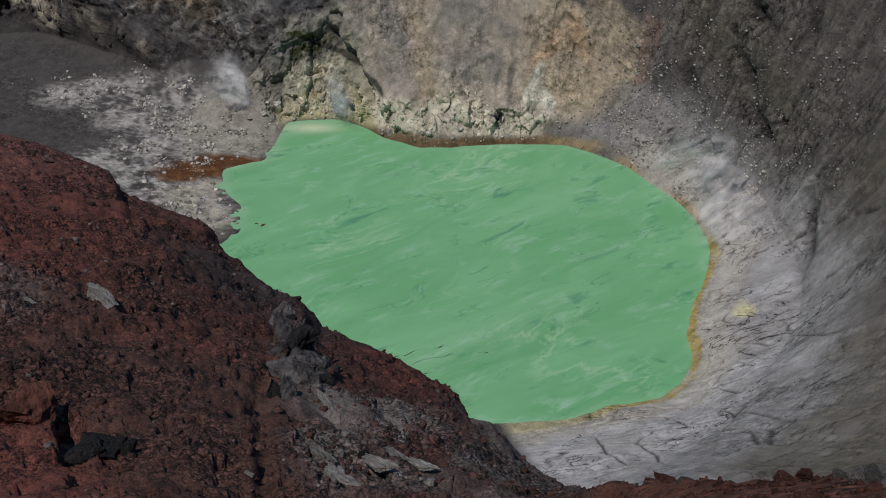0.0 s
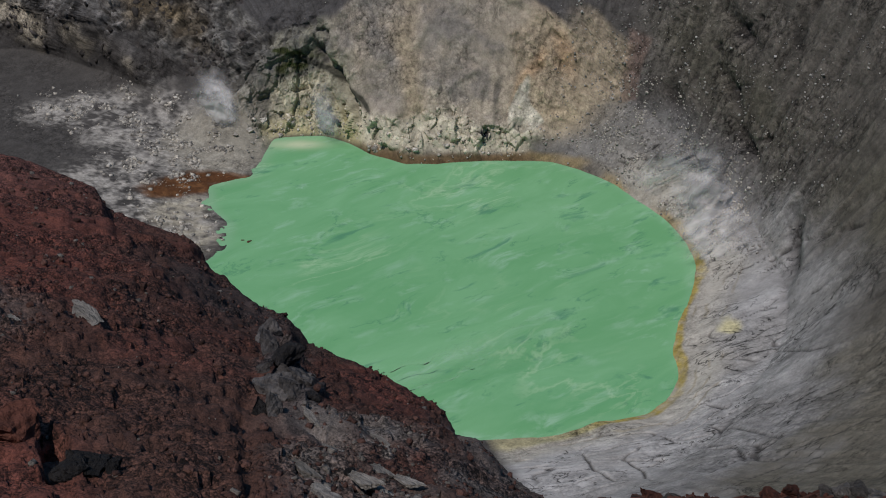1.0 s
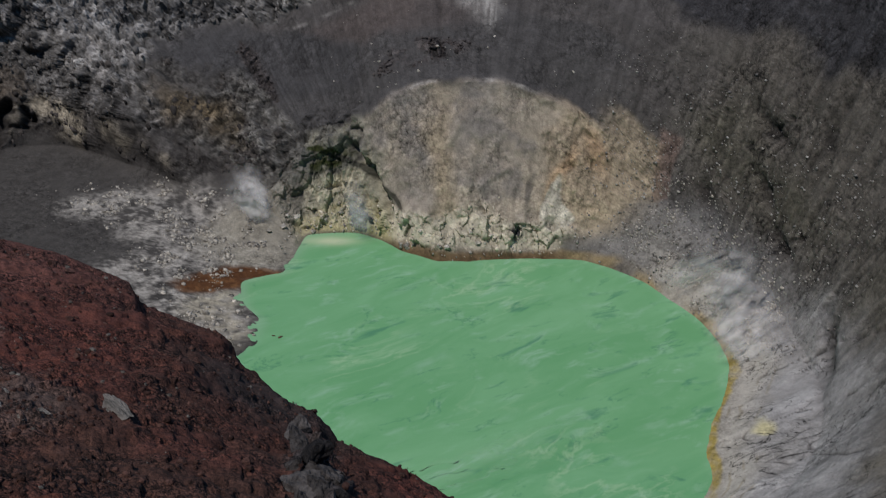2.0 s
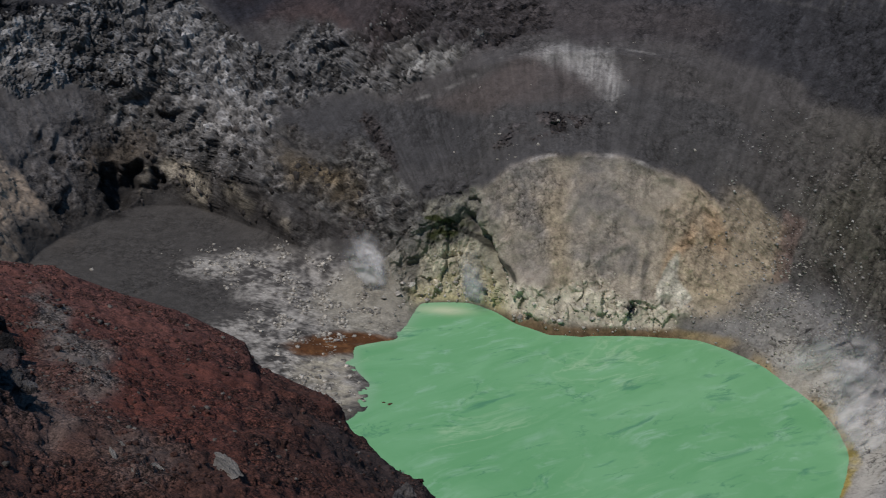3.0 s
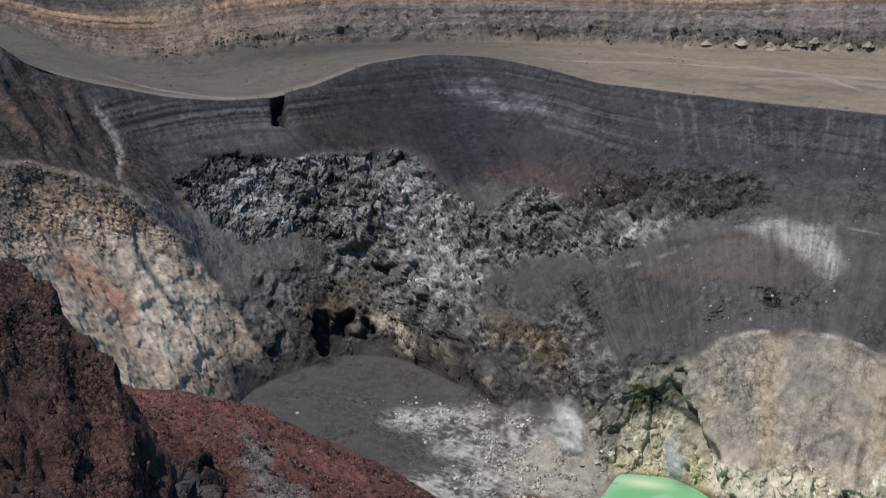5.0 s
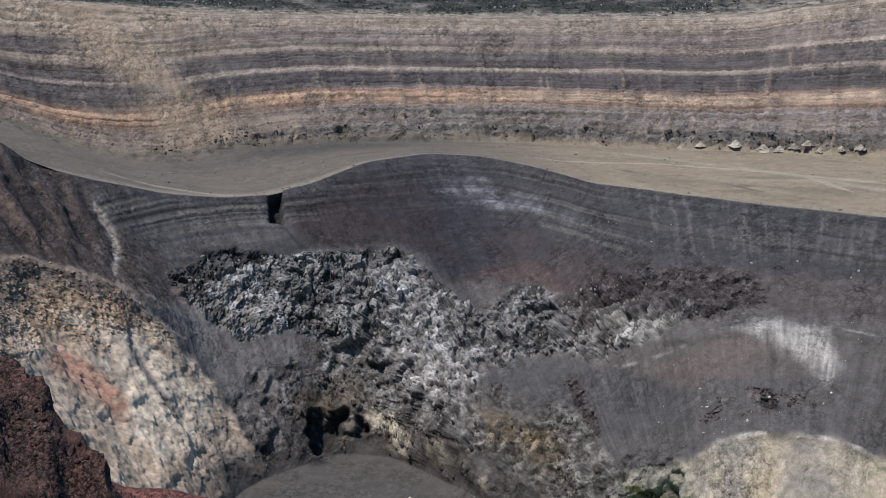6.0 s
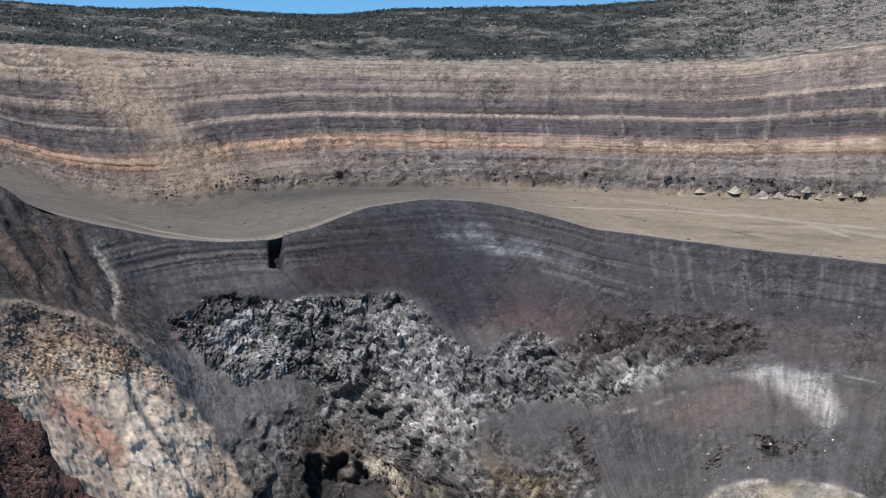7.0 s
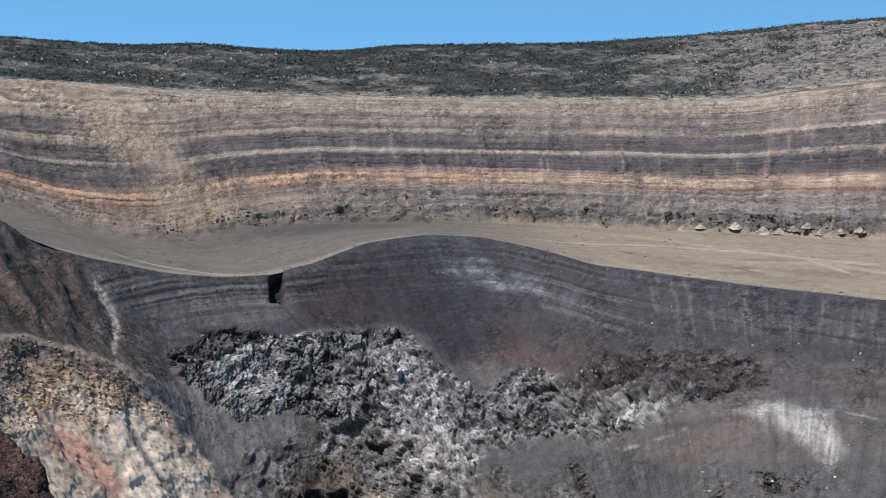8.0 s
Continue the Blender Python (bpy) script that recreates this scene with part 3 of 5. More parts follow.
# runnels down the scree, cracks over the apron, layers below the rim
flow = np.stack((deg * 2.2, S * 2.0 + 0.03 * deg, 0.4 * w1), -1)
run = fbm(flow, 3.0, 4, 0.6)
smooth_wall = (1 - crags) * (1 - under) * (1 - embers) * (1 - cliff) * (1 - cove) * (1 - tancrag) * (1 - bench)
rill = fbm(np.stack((deg * 3.1, S * 2.2, w1), -1), 1.0, 4, 0.6)
d += smooth_wall * step(0.9, 1.3, S) * 0.8 * rill
d += smooth_wall * step(0.9, 1.3, S) * 2.2 * run * (0.35 + 0.65 * right) * (1 - 0.7 * (1 - step(-30, 5, deg)))
A = np.stack((P[:, 0] * 0.32 + 0.05 * P[:, 1], P[:, 1] - 0.30 * P[:, 0], P[:, 2] * 0.5), -1)
def lines(p, size, width):
    """Thin wandering lines."""
    return 1 - step(0.3 * width, width, np.abs(perlin(p / size + 0.35 * np.stack((w1, w2, w1), -1))))


apron = right * (1 - step(0.85, 1.45, q + 0.18 * fbm(P, 40, 4) + 0.006 * np.maximum(deg, 0))) * step(0.10, 0.28, q)
where = np.clip(apron + 0.7 * right * band(q, 0.9, 2.2, 0.2), 0, 1)
crack = np.maximum(lines(A, 13, 0.032) * step(-0.02, 0.2, fbm(P + 20, 24, 3)), lines(A + 40, 6.5, 0.045) * step(0.05, 0.25, fbm(P + 60, 18, 3)) * 0.85) * where
scarp = lines(np.stack((deg * 0.33 + 2.2 * S, S * 2.4 - 0.03 * deg, S * 0), -1) * 10, 10, 0.035) * step(0.02, 0.25, fbm(P + 80, 30, 3)) * band(g, -20, 52, 6) * step(1.0, 1.15, q) * 0.6
B = P.copy()
crack *= 0.85
for way in (((-32, 0.985), (-37.4, 1.13), (-38.1, 1.2)), ((-51.6, 0.87), (-52.3, 1.04), (-54.8, 1.155)), ((-57.4, 1.02), (-56.6, 1.08), (-60, 1.137)), ((-56.2, 0.52), (-56.9, 0.84)),
            ((-64.5, 0.67), (-64.6, 0.89), (-66, 1.03)), ((-68.1, 0.41), (-69.2, 0.655), (-68.7, 0.9)), ((-77.8, 0.43), (-73.9, 0.46)), ((-21.7, 1.1), (-22.8, 1.15)),
            ((-46.8, 0.55), (-47.5, 0.89)), ((-47.1, 1.06), (-47.5, 1.1)), ((-35, 0.63), (-34.6, 0.86)), ((-21.2, 0.76), (-20.9, 0.9))):
    crack = np.maximum(crack, trail(B, way, 0.34))
for way, wide in ((((36.2, 1.28), (33.7, 1.58), (30.2, 1.75), (26.8, 1.86)), 0.9), (((27.3, 1.42), (22.7, 1.51)), 0.8), (((19.2, 1.167), (14.9, 1.29), (12.6, 1.34), (11.5, 1.28)), 0.75),
                  (((-7.7, 0.94), (-8, 1.1), (-13, 1.25), (-17.2, 1.39)), 0.7)):
    scarp = np.maximum(scarp, trail(B, way, wide) * np.clip(0.55 + 2.2 * fbm(B + 70, 4, 3, 0.6), 0.1, 1))
d -= 1.2 * crack + 1.8 * scarp
drape = fbm(A, 9, 5, 0.6)
d += apron * 0.8 * drape
lay = fbm(np.stack((deg * 0.02, P[:, 2] * 0.42 + 0.15 * w1, P[:, 2] * 0), -1), 1.0, 3, 0.6)
d += band(q, 2.62, 2.97, 0.06) * 1.3 * lay * (1 - step(152, 158, g))
d += 1.6 * np.exp(-((S - 2.0) / 0.05) ** 2) * band(g, 70, 108, 6)         # lips of the two swells
d += 1.3 * np.exp(-((S - 1.02) / 0.05) ** 2) * band(g, 64, 106, 4)
# hollows: cave, notch below the rim, gullies on the left, folds in the ash
d -= 6 * np.exp(-((deg - np.interp(S, [0.1, 0.5, 0.9], [105.5, 108.5, 111.5]) + 0.8 * w1) / 0.7) ** 2) * band(S, 0.12, 0.95, 0.08)     # cleft beside the cove
d += 3.5 * band(g, 110.5, 119, 1.5) * band(S + 0.03 * w1, 0.88, 1.0, 0.03)                                                      # brow over the mossy face
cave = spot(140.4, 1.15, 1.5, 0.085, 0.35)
d -= 13 * cave
d += 3 * spot(136.2, 1.15, 3.0, 0.16, 0.7)
notch = band(deg + 2.6 * (S - 2.98), 137.0, 138.15, 0.10) * band(S, 2.60, 3.0, 0.02)
d -= 9 * notch
d -= 2.5 * band(deg + 2 * (2.7 - S), 137.6, 138.6, 0.4) * band(S, 2.15, 2.64, 0.05)
gully = np.zeros(len(P))
spur = np.zeros(len(P))
for gc, wid, dep in ((154.2, 0.5, 2), (156.2, 0.4, 2), (158.4, 0.8, 3.5), (160.3, 0.4, 2), (162.6, 0.6, 3), (164.8, 0.8, 3.5), (166.6, 0.5, 2.5), (169.5, 1.0, 4)):
    e = np.exp(-((deg - gc + 2.5 * (S - 2.4) + 0.9 * w1) / wid) ** 2) * step(2.0, 2.2, S) * (1 - step(2.85, 3.0, S))
    d -= dep * e
    gully += e
for gc, wid in ((161.4, 1.3), (166.8, 1.4), (156.3, 0.8)):
    spur += np.exp(-((deg - gc + 2.5 * (S - 2.4) + 0.9 * w1) / wid) ** 2) * step(2.02, 2.15, S)
fork = np.maximum(trail(B, ((153.1, 2.80), (153.3, 2.55), (153.8, 2.41), (156.7, 2.1)), 1.7), np.maximum(trail(B, ((157.5, 2.03), (156.4, 1.965), (154.7, 1.91), (152.4, 1.85)), 1.6), trail(B, ((158, 1.82), (158.8, 1.71), (158.4, 1.56), (158, 1.41)), 1.7)))
stripe = fbm(np.stack((deg * 0.9 + 2.25 * (S - 2.4) + 0.5 * w1, S * 0.9, w2 * 0.3), -1), 1.0, 4, 0.6)
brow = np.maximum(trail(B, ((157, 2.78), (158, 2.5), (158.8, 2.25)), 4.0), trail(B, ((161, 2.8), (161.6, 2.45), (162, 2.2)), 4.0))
# shaded gully faces: hollowed here, darkened in the colour below
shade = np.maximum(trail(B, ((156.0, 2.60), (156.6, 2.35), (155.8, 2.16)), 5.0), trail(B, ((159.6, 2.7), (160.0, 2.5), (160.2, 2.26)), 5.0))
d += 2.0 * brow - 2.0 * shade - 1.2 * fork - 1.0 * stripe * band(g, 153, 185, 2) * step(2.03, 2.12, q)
track = np.exp(-((deg - np.interp(S, [1.41, 1.96, 2.04, 2.19, 2.62, 2.9], [149.0, 150.6, 156.0, 157.2, 152.9, 152.0]) + 0.8 * w1) / 0.55) ** 2) * step(1.4, 1.6, S) * (1 - step(2.7, 2.9, S))
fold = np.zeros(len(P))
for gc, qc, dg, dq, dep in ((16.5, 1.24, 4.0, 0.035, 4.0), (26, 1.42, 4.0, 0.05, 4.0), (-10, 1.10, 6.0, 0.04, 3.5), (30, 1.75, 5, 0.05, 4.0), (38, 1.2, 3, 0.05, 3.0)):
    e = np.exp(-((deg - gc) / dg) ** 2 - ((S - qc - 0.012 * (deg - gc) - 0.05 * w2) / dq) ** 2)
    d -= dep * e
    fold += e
d = np.where(S < 0.3, np.maximum(d, -0.6 - 8 * S), d)
d *= 1 - step(2.955, 2.995, S) * (1 - notch)
d *= 1 - 0.75 * band(S, 0.84, 1.0, 0.04) * band(g, 124.5, 158, 2)
d = np.where((notch > 0.05) | (crags + embers + cliff + tancrag > 0.4), d, blunted(d, 1))
P = P + N * (d * np.clip(S * 12, 0, 1))[:, None]
P[:, 2] += band(S, -0.4, 0.3, 0.1) * (0.25 + 0.25 * left) * fbm(P, 7, 4, 0.6)

# colours of the rock, with shade painted into hollows
t = np.tile((0.085, 0.080, 0.078), (len(P), 1))
t = put(t, (0.105, 0.096, 0.083), right * step(1.0, 1.3, q))
t = put(t, (0.10, 0.094, 0.070), right * step(0.1, 0.4, fbm(P, 70, 3)) * step(1.2, 1.5, q) * 0.8)
t = put(t, (0.43, 0.43, 0.43), apron * np.clip(0.86 + 0.7 * drape, 0.3, 1))
t = put(t, (0.19, 0.18, 0.16), apron * step(0.12, 0.5, fbm(P + 9, 38, 4)) * 0.5)
t = put(t, (0.130, 0.120, 0.095), band(deg, -85, -38, 6) * step(1.14, 1.28, q + 0.05 * w2) * 0.85)
t = put(t, (0.20, 0.195, 0.185), band(g, 18, 62, 5) * band(q, 0.1, 0.95, 0.15))
t = put(t, (0.40, 0.35, 0.28), buttress)
t = put(t, (0.20, 0.19, 0.182), np.maximum(spot(101, 0.75, 8, 0.45), spot(84, 0.75, 7, 0.4)) * np.clip(0.45 + 0.9 * fbm(P + 12, 12, 4, 0.6), 0, 0.75))
t = put(t, (0.22, 0.205, 0.19), buttress * step(0.0, 0.35, fbm(P + 33, 16, 4)) * 0.7)
t = put(t, (0.45, 0.36, 0.235), np.maximum(spot(60, 0.75, 9, 0.42, 0.6) * 0.8, spot(94.5, 0.55, 2.4, 0.42, 0.8) * 0.55))
t = put(t, (0.37, 0.31, 0.225), tanrock * np.clip(0.85 + 0.9 * fbm(B + 3, 9, 4, 0.6), 0.2, 1))
t = put(t, (0.48, 0.33, 0.20), np.maximum(spot(62, 0.84, 3.2, 0.12, 0.7), spot(67, 0.60, 1.5, 0.2, 0.7)) * 0.75)
t = put(t, (0.17, 0.115, 0.095), patch(((52, 1.40), (47, 1.42), (46, 1.0), (49, 0.85), (50.5, 1.2)), 3.0) * 0.6)
t = put(t, (0.58, 0.54, 0.43), cliff * band(q, 0.05, 0.30, 0.05))
t = put(t, (0.56, 0.53, 0.44), spot(66.3, 0.38, 1.6, 0.15, 0.2))
t = put(t, (0.05, 0.052, 0.055), np.maximum(spot(74.5, 0.21, 2.4, 0.05, 0.4), spot(72.5, 0.47, 1.0, 0.08, 0.3) * 0.6))
t = put(t, (0.36, 0.35, 0.265), cove * (1 - 0.8 * step(117.5, 121, g)) * 0.9)
t = put(t, (0.15, 0.148, 0.135), cove * step(0.55, 0.75, q + 0.25 * fbm(P + 7, 10, 3)) * np.clip(0.7 + 1.2 * fbm(P * np.array((1, 1, 0.4)) + 3, 6, 3), 0.2, 1))
t = put(t, (0.50, 0.46, 0.25), band(g, 108, 126, 2) * band(q, 0.02, 0.3, 0.06) * 0.8)
t = put(t, (0.56, 0.53, 0.40), band(g, 111, 121, 1.5) * band(q, 0.10, 0.62, 0.06) * np.clip(0.5 + 1.6 * fbm(B * np.array((1, 1, 0.35)), 5, 3), 0, 0.9))
t = put(t, (0.040, 0.050, 0.016), np.maximum(spot(114.5, 0.82, 2.8, 0.09, 0.6), trail(B, ((118.5, 1.02), (116, 0.93), (113.5, 0.85)), 1.6)) * step(-0.3, 0.1, fbm(B + 40, 5, 4, 0.6)))
# cleft below the brow: shade in the crease painted as a dark line
t = put(t, (0.030, 0.032, 0.026), trail(B, ((116, 0.90), (110.5, 0.66), (107, 0.45), (104, 0.28)), 1.3) * 0.85)
t = put(t, (0.076, 0.074, 0.074), band(g, 60, 128, 5) * band(q, 1.06, 1.72, 0.04) * (1 - crags))
t = put(t, (0.060, 0.060, 0.063), patch(((128, 1.58), (119, 1.62), (113, 1.75), (107, 1.66), (108, 1.3), (122, 1.28), (128, 1.36)), 5.0) * 0.7)
t = put(t, (0.40, 0.385, 0.36), band(g, 76, 104, 4) * band(S + 0.02 * w1, 1.005, 1.04, 0.012) * np.clip(0.0 + 2.4 * fbm(B + 15, 10, 4, 0.6), 0, 0.6))
t = put(t, (0.095, 0.082, 0.078), spot(96, 1.75, 10, 0.2) * 0.8)
t = put(t, (0.105, 0.088, 0.082), patch(((113, 1.72), (104, 1.93), (96, 1.98), (97, 1.72), (106, 1.58)), 6.0) * 0.7)
streak = fbm(np.stack((deg * 1.7 + 0.6 * w1, S * 2.2, w2), -1), 1.0, 4, 0.65)
t = put(t, (0.42, 0.41, 0.39), patch(((97.5, 1.99), (92.5, 2.04), (86.5, 2.02), (84.0, 1.70), (85.5, 1.55), (88.0, 1.74), (92, 1.86)), 9.0) * np.clip(0.62 + 1.1 * streak, 0.05, 0.95))
t = put(t, (0.34, 0.33, 0.31), trail(B, ((118, 1.66), (110, 1.86), (103, 2.02), (93, 2.06), (84, 2.05), (77, 2.02)), 0.9) * np.clip(0.1 + 1.4 * fbm(B + 4, 9, 3), 0, 0.35))
t = put(t, (0.090, 0.086, 0.082), under * 0.9)
t = put(t, (0.15, 0.145, 0.135), under * step(0.0, 0.35, fbm(B * np.array((1, 1, 0.4)) + 0.5 * B[:, 2:3] * np.array((1, 0, 0)) + 21, 9, 4, 0.6)) * step(1.02, 1.10, q) * 0.7)
t = put(t, (0.076, 0.067, 0.066), embers * 0.9)
t = put(t, (0.205, 0.203, 0.200), crags * 0.9)
t = put(t, (0.37, 0.365, 0.355), crags * np.maximum(np.maximum(spot(129.5, 1.80, 4.5, 0.17, 0.6), spot(145.5, 2.12, 3.5, 0.22, 0.6)), np.maximum(spot(132, 1.55, 3.5, 0.2, 0.6) * 0.7, spot(110.5, 2.12, 3.5, 0.13, 0.6))) * np.clip(0.55 + 1.5 * fbm(B + 61, 6, 3, 0.6), 0.1, 0.8))
t = put(t, (0.19, 0.195, 0.165), crags * spot(111, 2.1, 4, 0.12, 0.6) * 0.4)
t = put(t, (0.075, 0.075, 0.080), crags * step(0.10, 0.45, fbm(B + 29, 18, 3, 0.6)) * 0.6)
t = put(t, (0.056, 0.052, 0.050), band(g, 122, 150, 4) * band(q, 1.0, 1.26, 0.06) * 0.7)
t = put(t, (0.145, 0.138, 0.136), patch(((158, 2.0), (156.5, 2.4), (152, 2.45), (150.5, 2.2), (147, 1.72), (141, 1.6), (141, 1.4), (147, 1.15), (151, 1.3), (151.5, 1.75)), 4.0) * 0.85)
t = put(t, (0.11, 0.085, 0.06), np.maximum(spot(139, 1.32, 3, 0.08), spot(143, 1.3, 2, 0.10)) * 0.6)
t = put(t, (0.19, 0.185, 0.17), blades * np.clip(0.55 + 1.2 * fbm(B * np.array((1, 1, 0.4)) + 8, 5, 3), 0.05, 0.9))
t = put(t, (0.21, 0.155, 0.08), spot(127, 1.29, 3.0, 0.08, 0.8) * 0.7)
t = put(t, (0.42, 0.38, 0.30), spot(136.2, 1.13, 1.9, 0.10, 0.5) * 0.85)
# inside of the cave painted near black in place of its shade
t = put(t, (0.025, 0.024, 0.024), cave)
t = put(t, (0.36, 0.23, 0.19), spot(149.0, 2.25, 2.2, 0.13, 0.6) * np.clip(0.6 + 1.2 * fbm(B + 51, 5, 3), 0.1, 0.9))
t = put(t, (0.042, 0.042, 0.047), upper * 0.92)
t = put(t, (0.056, 0.044, 0.044), np.maximum(spot(119, 2.27, 9, 0.22, 0.5), spot(133, 2.45, 5, 0.2, 0.5)) * 0.8)
t = put(t, (0.076, 0.054, 0.051), spot(120.0, 2.16, 3.4, 0.10, 0.4) * 0.9)
t = put(t, (0.085, 0.072, 0.068), band(g, 70, 108, 6) * band(q, 2.15, 2.45, 0.08) * 0.6)
t = put(t, (0.030, 0.032, 0.043), spot(126.5, 2.42, 3.2, 0.42, 0.6) * 0.9)
t = put(t, (0.024, 0.025, 0.032), spot(124.5, 2.50, 7.0, 0.40, 0.5) * 0.85)
t = put(t, (0.078, 0.076, 0.077), band(g, 138.6, 152, 1) * band(q, 2.36, 2.95, 0.05) * np.clip(0.6 + 1.5 * lay, 0.1, 0.9))
t = put(t, (0.027, 0.022, 0.025), patch(((137.6, 2.92), (131, 2.93), (124, 2.9), (124, 2.2), (130, 2.14), (136.8, 2.2)), 6.0) * np.clip(0.75 + 0.6 * fbm(B + 31, 14, 3), 0.3, 0.95))
t = put(t, (0.22, 0.23, 0.25), spot(118.3, 2.68, 5.5, 0.06, 0.8) * np.clip(0.4 + 1.2 * fbm(P * np.array((1, 1, 0.4)), 6, 4, 0.6), 0, 0.8))
t = put(t, (0.036, 0.038, 0.042), band(g, 100, 140, 3) * band(q, 2.80, 2.95, 0.03) * 0.7 * np.clip(0.5 + 2 * lay, 0, 1))
t = put(t, (0.105, 0.10, 0.095), band(q, 2.55, 2.97, 0.05) * np.clip(2.6 * lay, 0, 0.8) * (1 - 0.7 * band(g, 117, 136, 3)) * (1 - 0.65 * (1 - step(104, 116, g))))
t = put(t, (0.17, 0.16, 0.15), (1 - step(106, 114, g)) * band(q, 2.60, 2.99, 0.06) * np.clip(1.4 * fbm(np.stack((deg * 1.3 + w1, S * 1.1, w2 * 0.5), -1), 1.0, 4, 0.65) - 0.05, 0, 0.35))
t = put(t, (0.022, 0.022, 0.024), band(q, 2.6, 2.97, 0.05) * np.clip(-2.6 * lay - 0.2, 0, 0.7))
t = put(t, (0.064, 0.056, 0.053), band(g, 152, 185, 2) * step(2.0, 2.08, q))
t = put(t, (0.095, 0.066, 0.056), np.clip(spur, 0, 1) * 0.5)
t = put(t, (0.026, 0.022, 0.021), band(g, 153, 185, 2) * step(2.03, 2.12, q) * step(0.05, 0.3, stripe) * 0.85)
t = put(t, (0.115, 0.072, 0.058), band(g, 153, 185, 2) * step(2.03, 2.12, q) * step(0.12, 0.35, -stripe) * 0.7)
# gully beds darkened for the shade that lies in them
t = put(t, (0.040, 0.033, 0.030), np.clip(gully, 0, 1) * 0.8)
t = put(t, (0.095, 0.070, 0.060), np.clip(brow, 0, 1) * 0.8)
# side faces of the gullies, their shade put into the colour
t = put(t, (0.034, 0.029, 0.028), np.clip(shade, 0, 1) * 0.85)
# shade in the notch, put in as near-black colour
t = put(t, (0.015, 0.015, 0.017), notch)
fleck = fbm(B + 77, 3.5, 4, 0.65)
t = put(t, (0.52, 0.41, 0.31), tancrag)
t = put(t, (0.36, 0.29, 0.22), tancrag * step(-0.05, 0.35, fbm(np.stack((deg * 0.5 - 2.2 * S, S * 1.3, w1 * 0.4), -1), 1.0, 4)) * 0.7)
t = put(t, (0.22, 0.17, 0.135), tancrag * step(1.74, 1.86, q + 0.22 * fbm(B + 13, 14, 4, 0.6)) * 0.85)
t = put(t, (0.115, 0.092, 0.080), tancrag * step(1.88, 1.98, q + 0.20 * fbm(B + 23, 9, 4, 0.65)) * 0.85)
t = put(t, (0.37, 0.265, 0.175), patch(((169, 1.80), (164, 1.92), (158.5, 1.90), (158, 1.82), (163, 1.74), (168, 1.72)), 5.0) * np.clip(0.75 + 1.2 * fleck, 0.1, 0.95))
t = put(t, (0.66, 0.55, 0.43), np.maximum(patch(((160.5, 1.76), (157.5, 1.78), (155, 1.62), (152.5, 1.45), (156, 1.3), (163, 1.25), (165, 1.4), (161.5, 1.6)), 5.0), spot(161.8, 1.70, 1.4, 0.10, 0.6)) * np.clip(0.6 + 0.6 * rib + 1.1 * fleck, 0.1, 0.95))
t = put(t, (0.50, 0.27, 0.19), patch(((169, 1.66), (166, 1.70), (163.5, 1.63), (162.5, 1.50), (165, 1.44), (167.5, 1.54)), 3.5) * np.clip(0.75 + 1.3 * fleck, 0.1, 0.95))
t = put(t, (0.27, 0.225, 0.18), tancrag * np.maximum(step(0.15, 0.5, -rib) * 0.3, step(0.25, 0.55, -fleck) * 0.4))
t = put(t, (0.17, 0.155, 0.14), trail(B, ((159.2, 1.72), (158.6, 1.55), (157.6, 1.36)), 2.4) * 0.8)
t = put(t, (0.085, 0.078, 0.070), tancrag * (1 - step(1.10, 1.24, q + 0.2 * fleck)) * 0.6)
t = put(t, (0.10, 0.095, 0.090), spot(152.5, 1.08, 3.5, 0.14, 0.7) * 0.8)
# darker strip along the foot of the wall above the bench
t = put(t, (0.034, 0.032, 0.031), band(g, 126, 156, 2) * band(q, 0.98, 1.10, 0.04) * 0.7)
t = put(t, (0.066, 0.063, 0.060), bench * 0.95)
t = put(t, (0.40, 0.385, 0.355), np.clip(pool(-150, 500, 34, 16) + pool(-128, 440, 26, 24) + pool(-112, 415, 20, 22) + pool(-125, 480, 26, 20) + pool(-105, 452, 26, 22) + pool(-95, 410, 16, 22), 0, 1) * np.clip(0.45 + 1.3 * fbm(P, 9, 4) + 1.6 * fbm(P + 5, 2.6, 4, 0.65), 0, 1))
t = put(t, (0.36, 0.34, 0.28), pool(-90, 470, 24, 22) * 0.7)
# rims of sulphur and rust along the water
edge = q * (at_bearing(RINGS[1][0], TH) - at_bearing(RINGS[0][0], TH))
t = put(t, (0.44, 0.42, 0.37), band(deg, -90, 40, 8) * (1 - step(9, 20, edge + 5 * w2)) * 0.8)
t = put(t, (0.36, 0.28, 0.07), band(deg, -64, 6, 6) * band(edge + 4 * w1 + 1.5 * fbm(B, 5, 3), -9, 3.4, 1.0) * np.clip(0.7 + 1.4 * w2 + 0.8 * fbm(B + 4, 4, 3), 0.1, 0.95))
t = put(t, (0.24, 0.20, 0.12), band(deg, -70, 12, 6) * band(np.mod(edge + 5 * w1, 4.2), 1.7, 2.5, 0.4) * band(edge, 3, 16, 2) * np.clip(2.5 * fbm(B + 8, 14, 3), 0, 0.5))
t = put(t, (0.33, 0.25, 0.12), band(deg, 6, 66, 6) * band(edge + 4 * w1, -9, 3.0, 1.4) * np.clip(0.5 + 1.5 * w2, 0.1, 0.8))
t = put(t, (0.16, 0.10, 0.045), band(deg, 62, 108, 4) * band(edge + 1.5 * w1, -9, 2.6, 1.0) * 0.8)
t = put(t, (0.40, 0.36, 0.18), band(deg, -95, -60, 4) * band(edge + 1.5 * w1, -9, 5, 2.0) * 0.7)
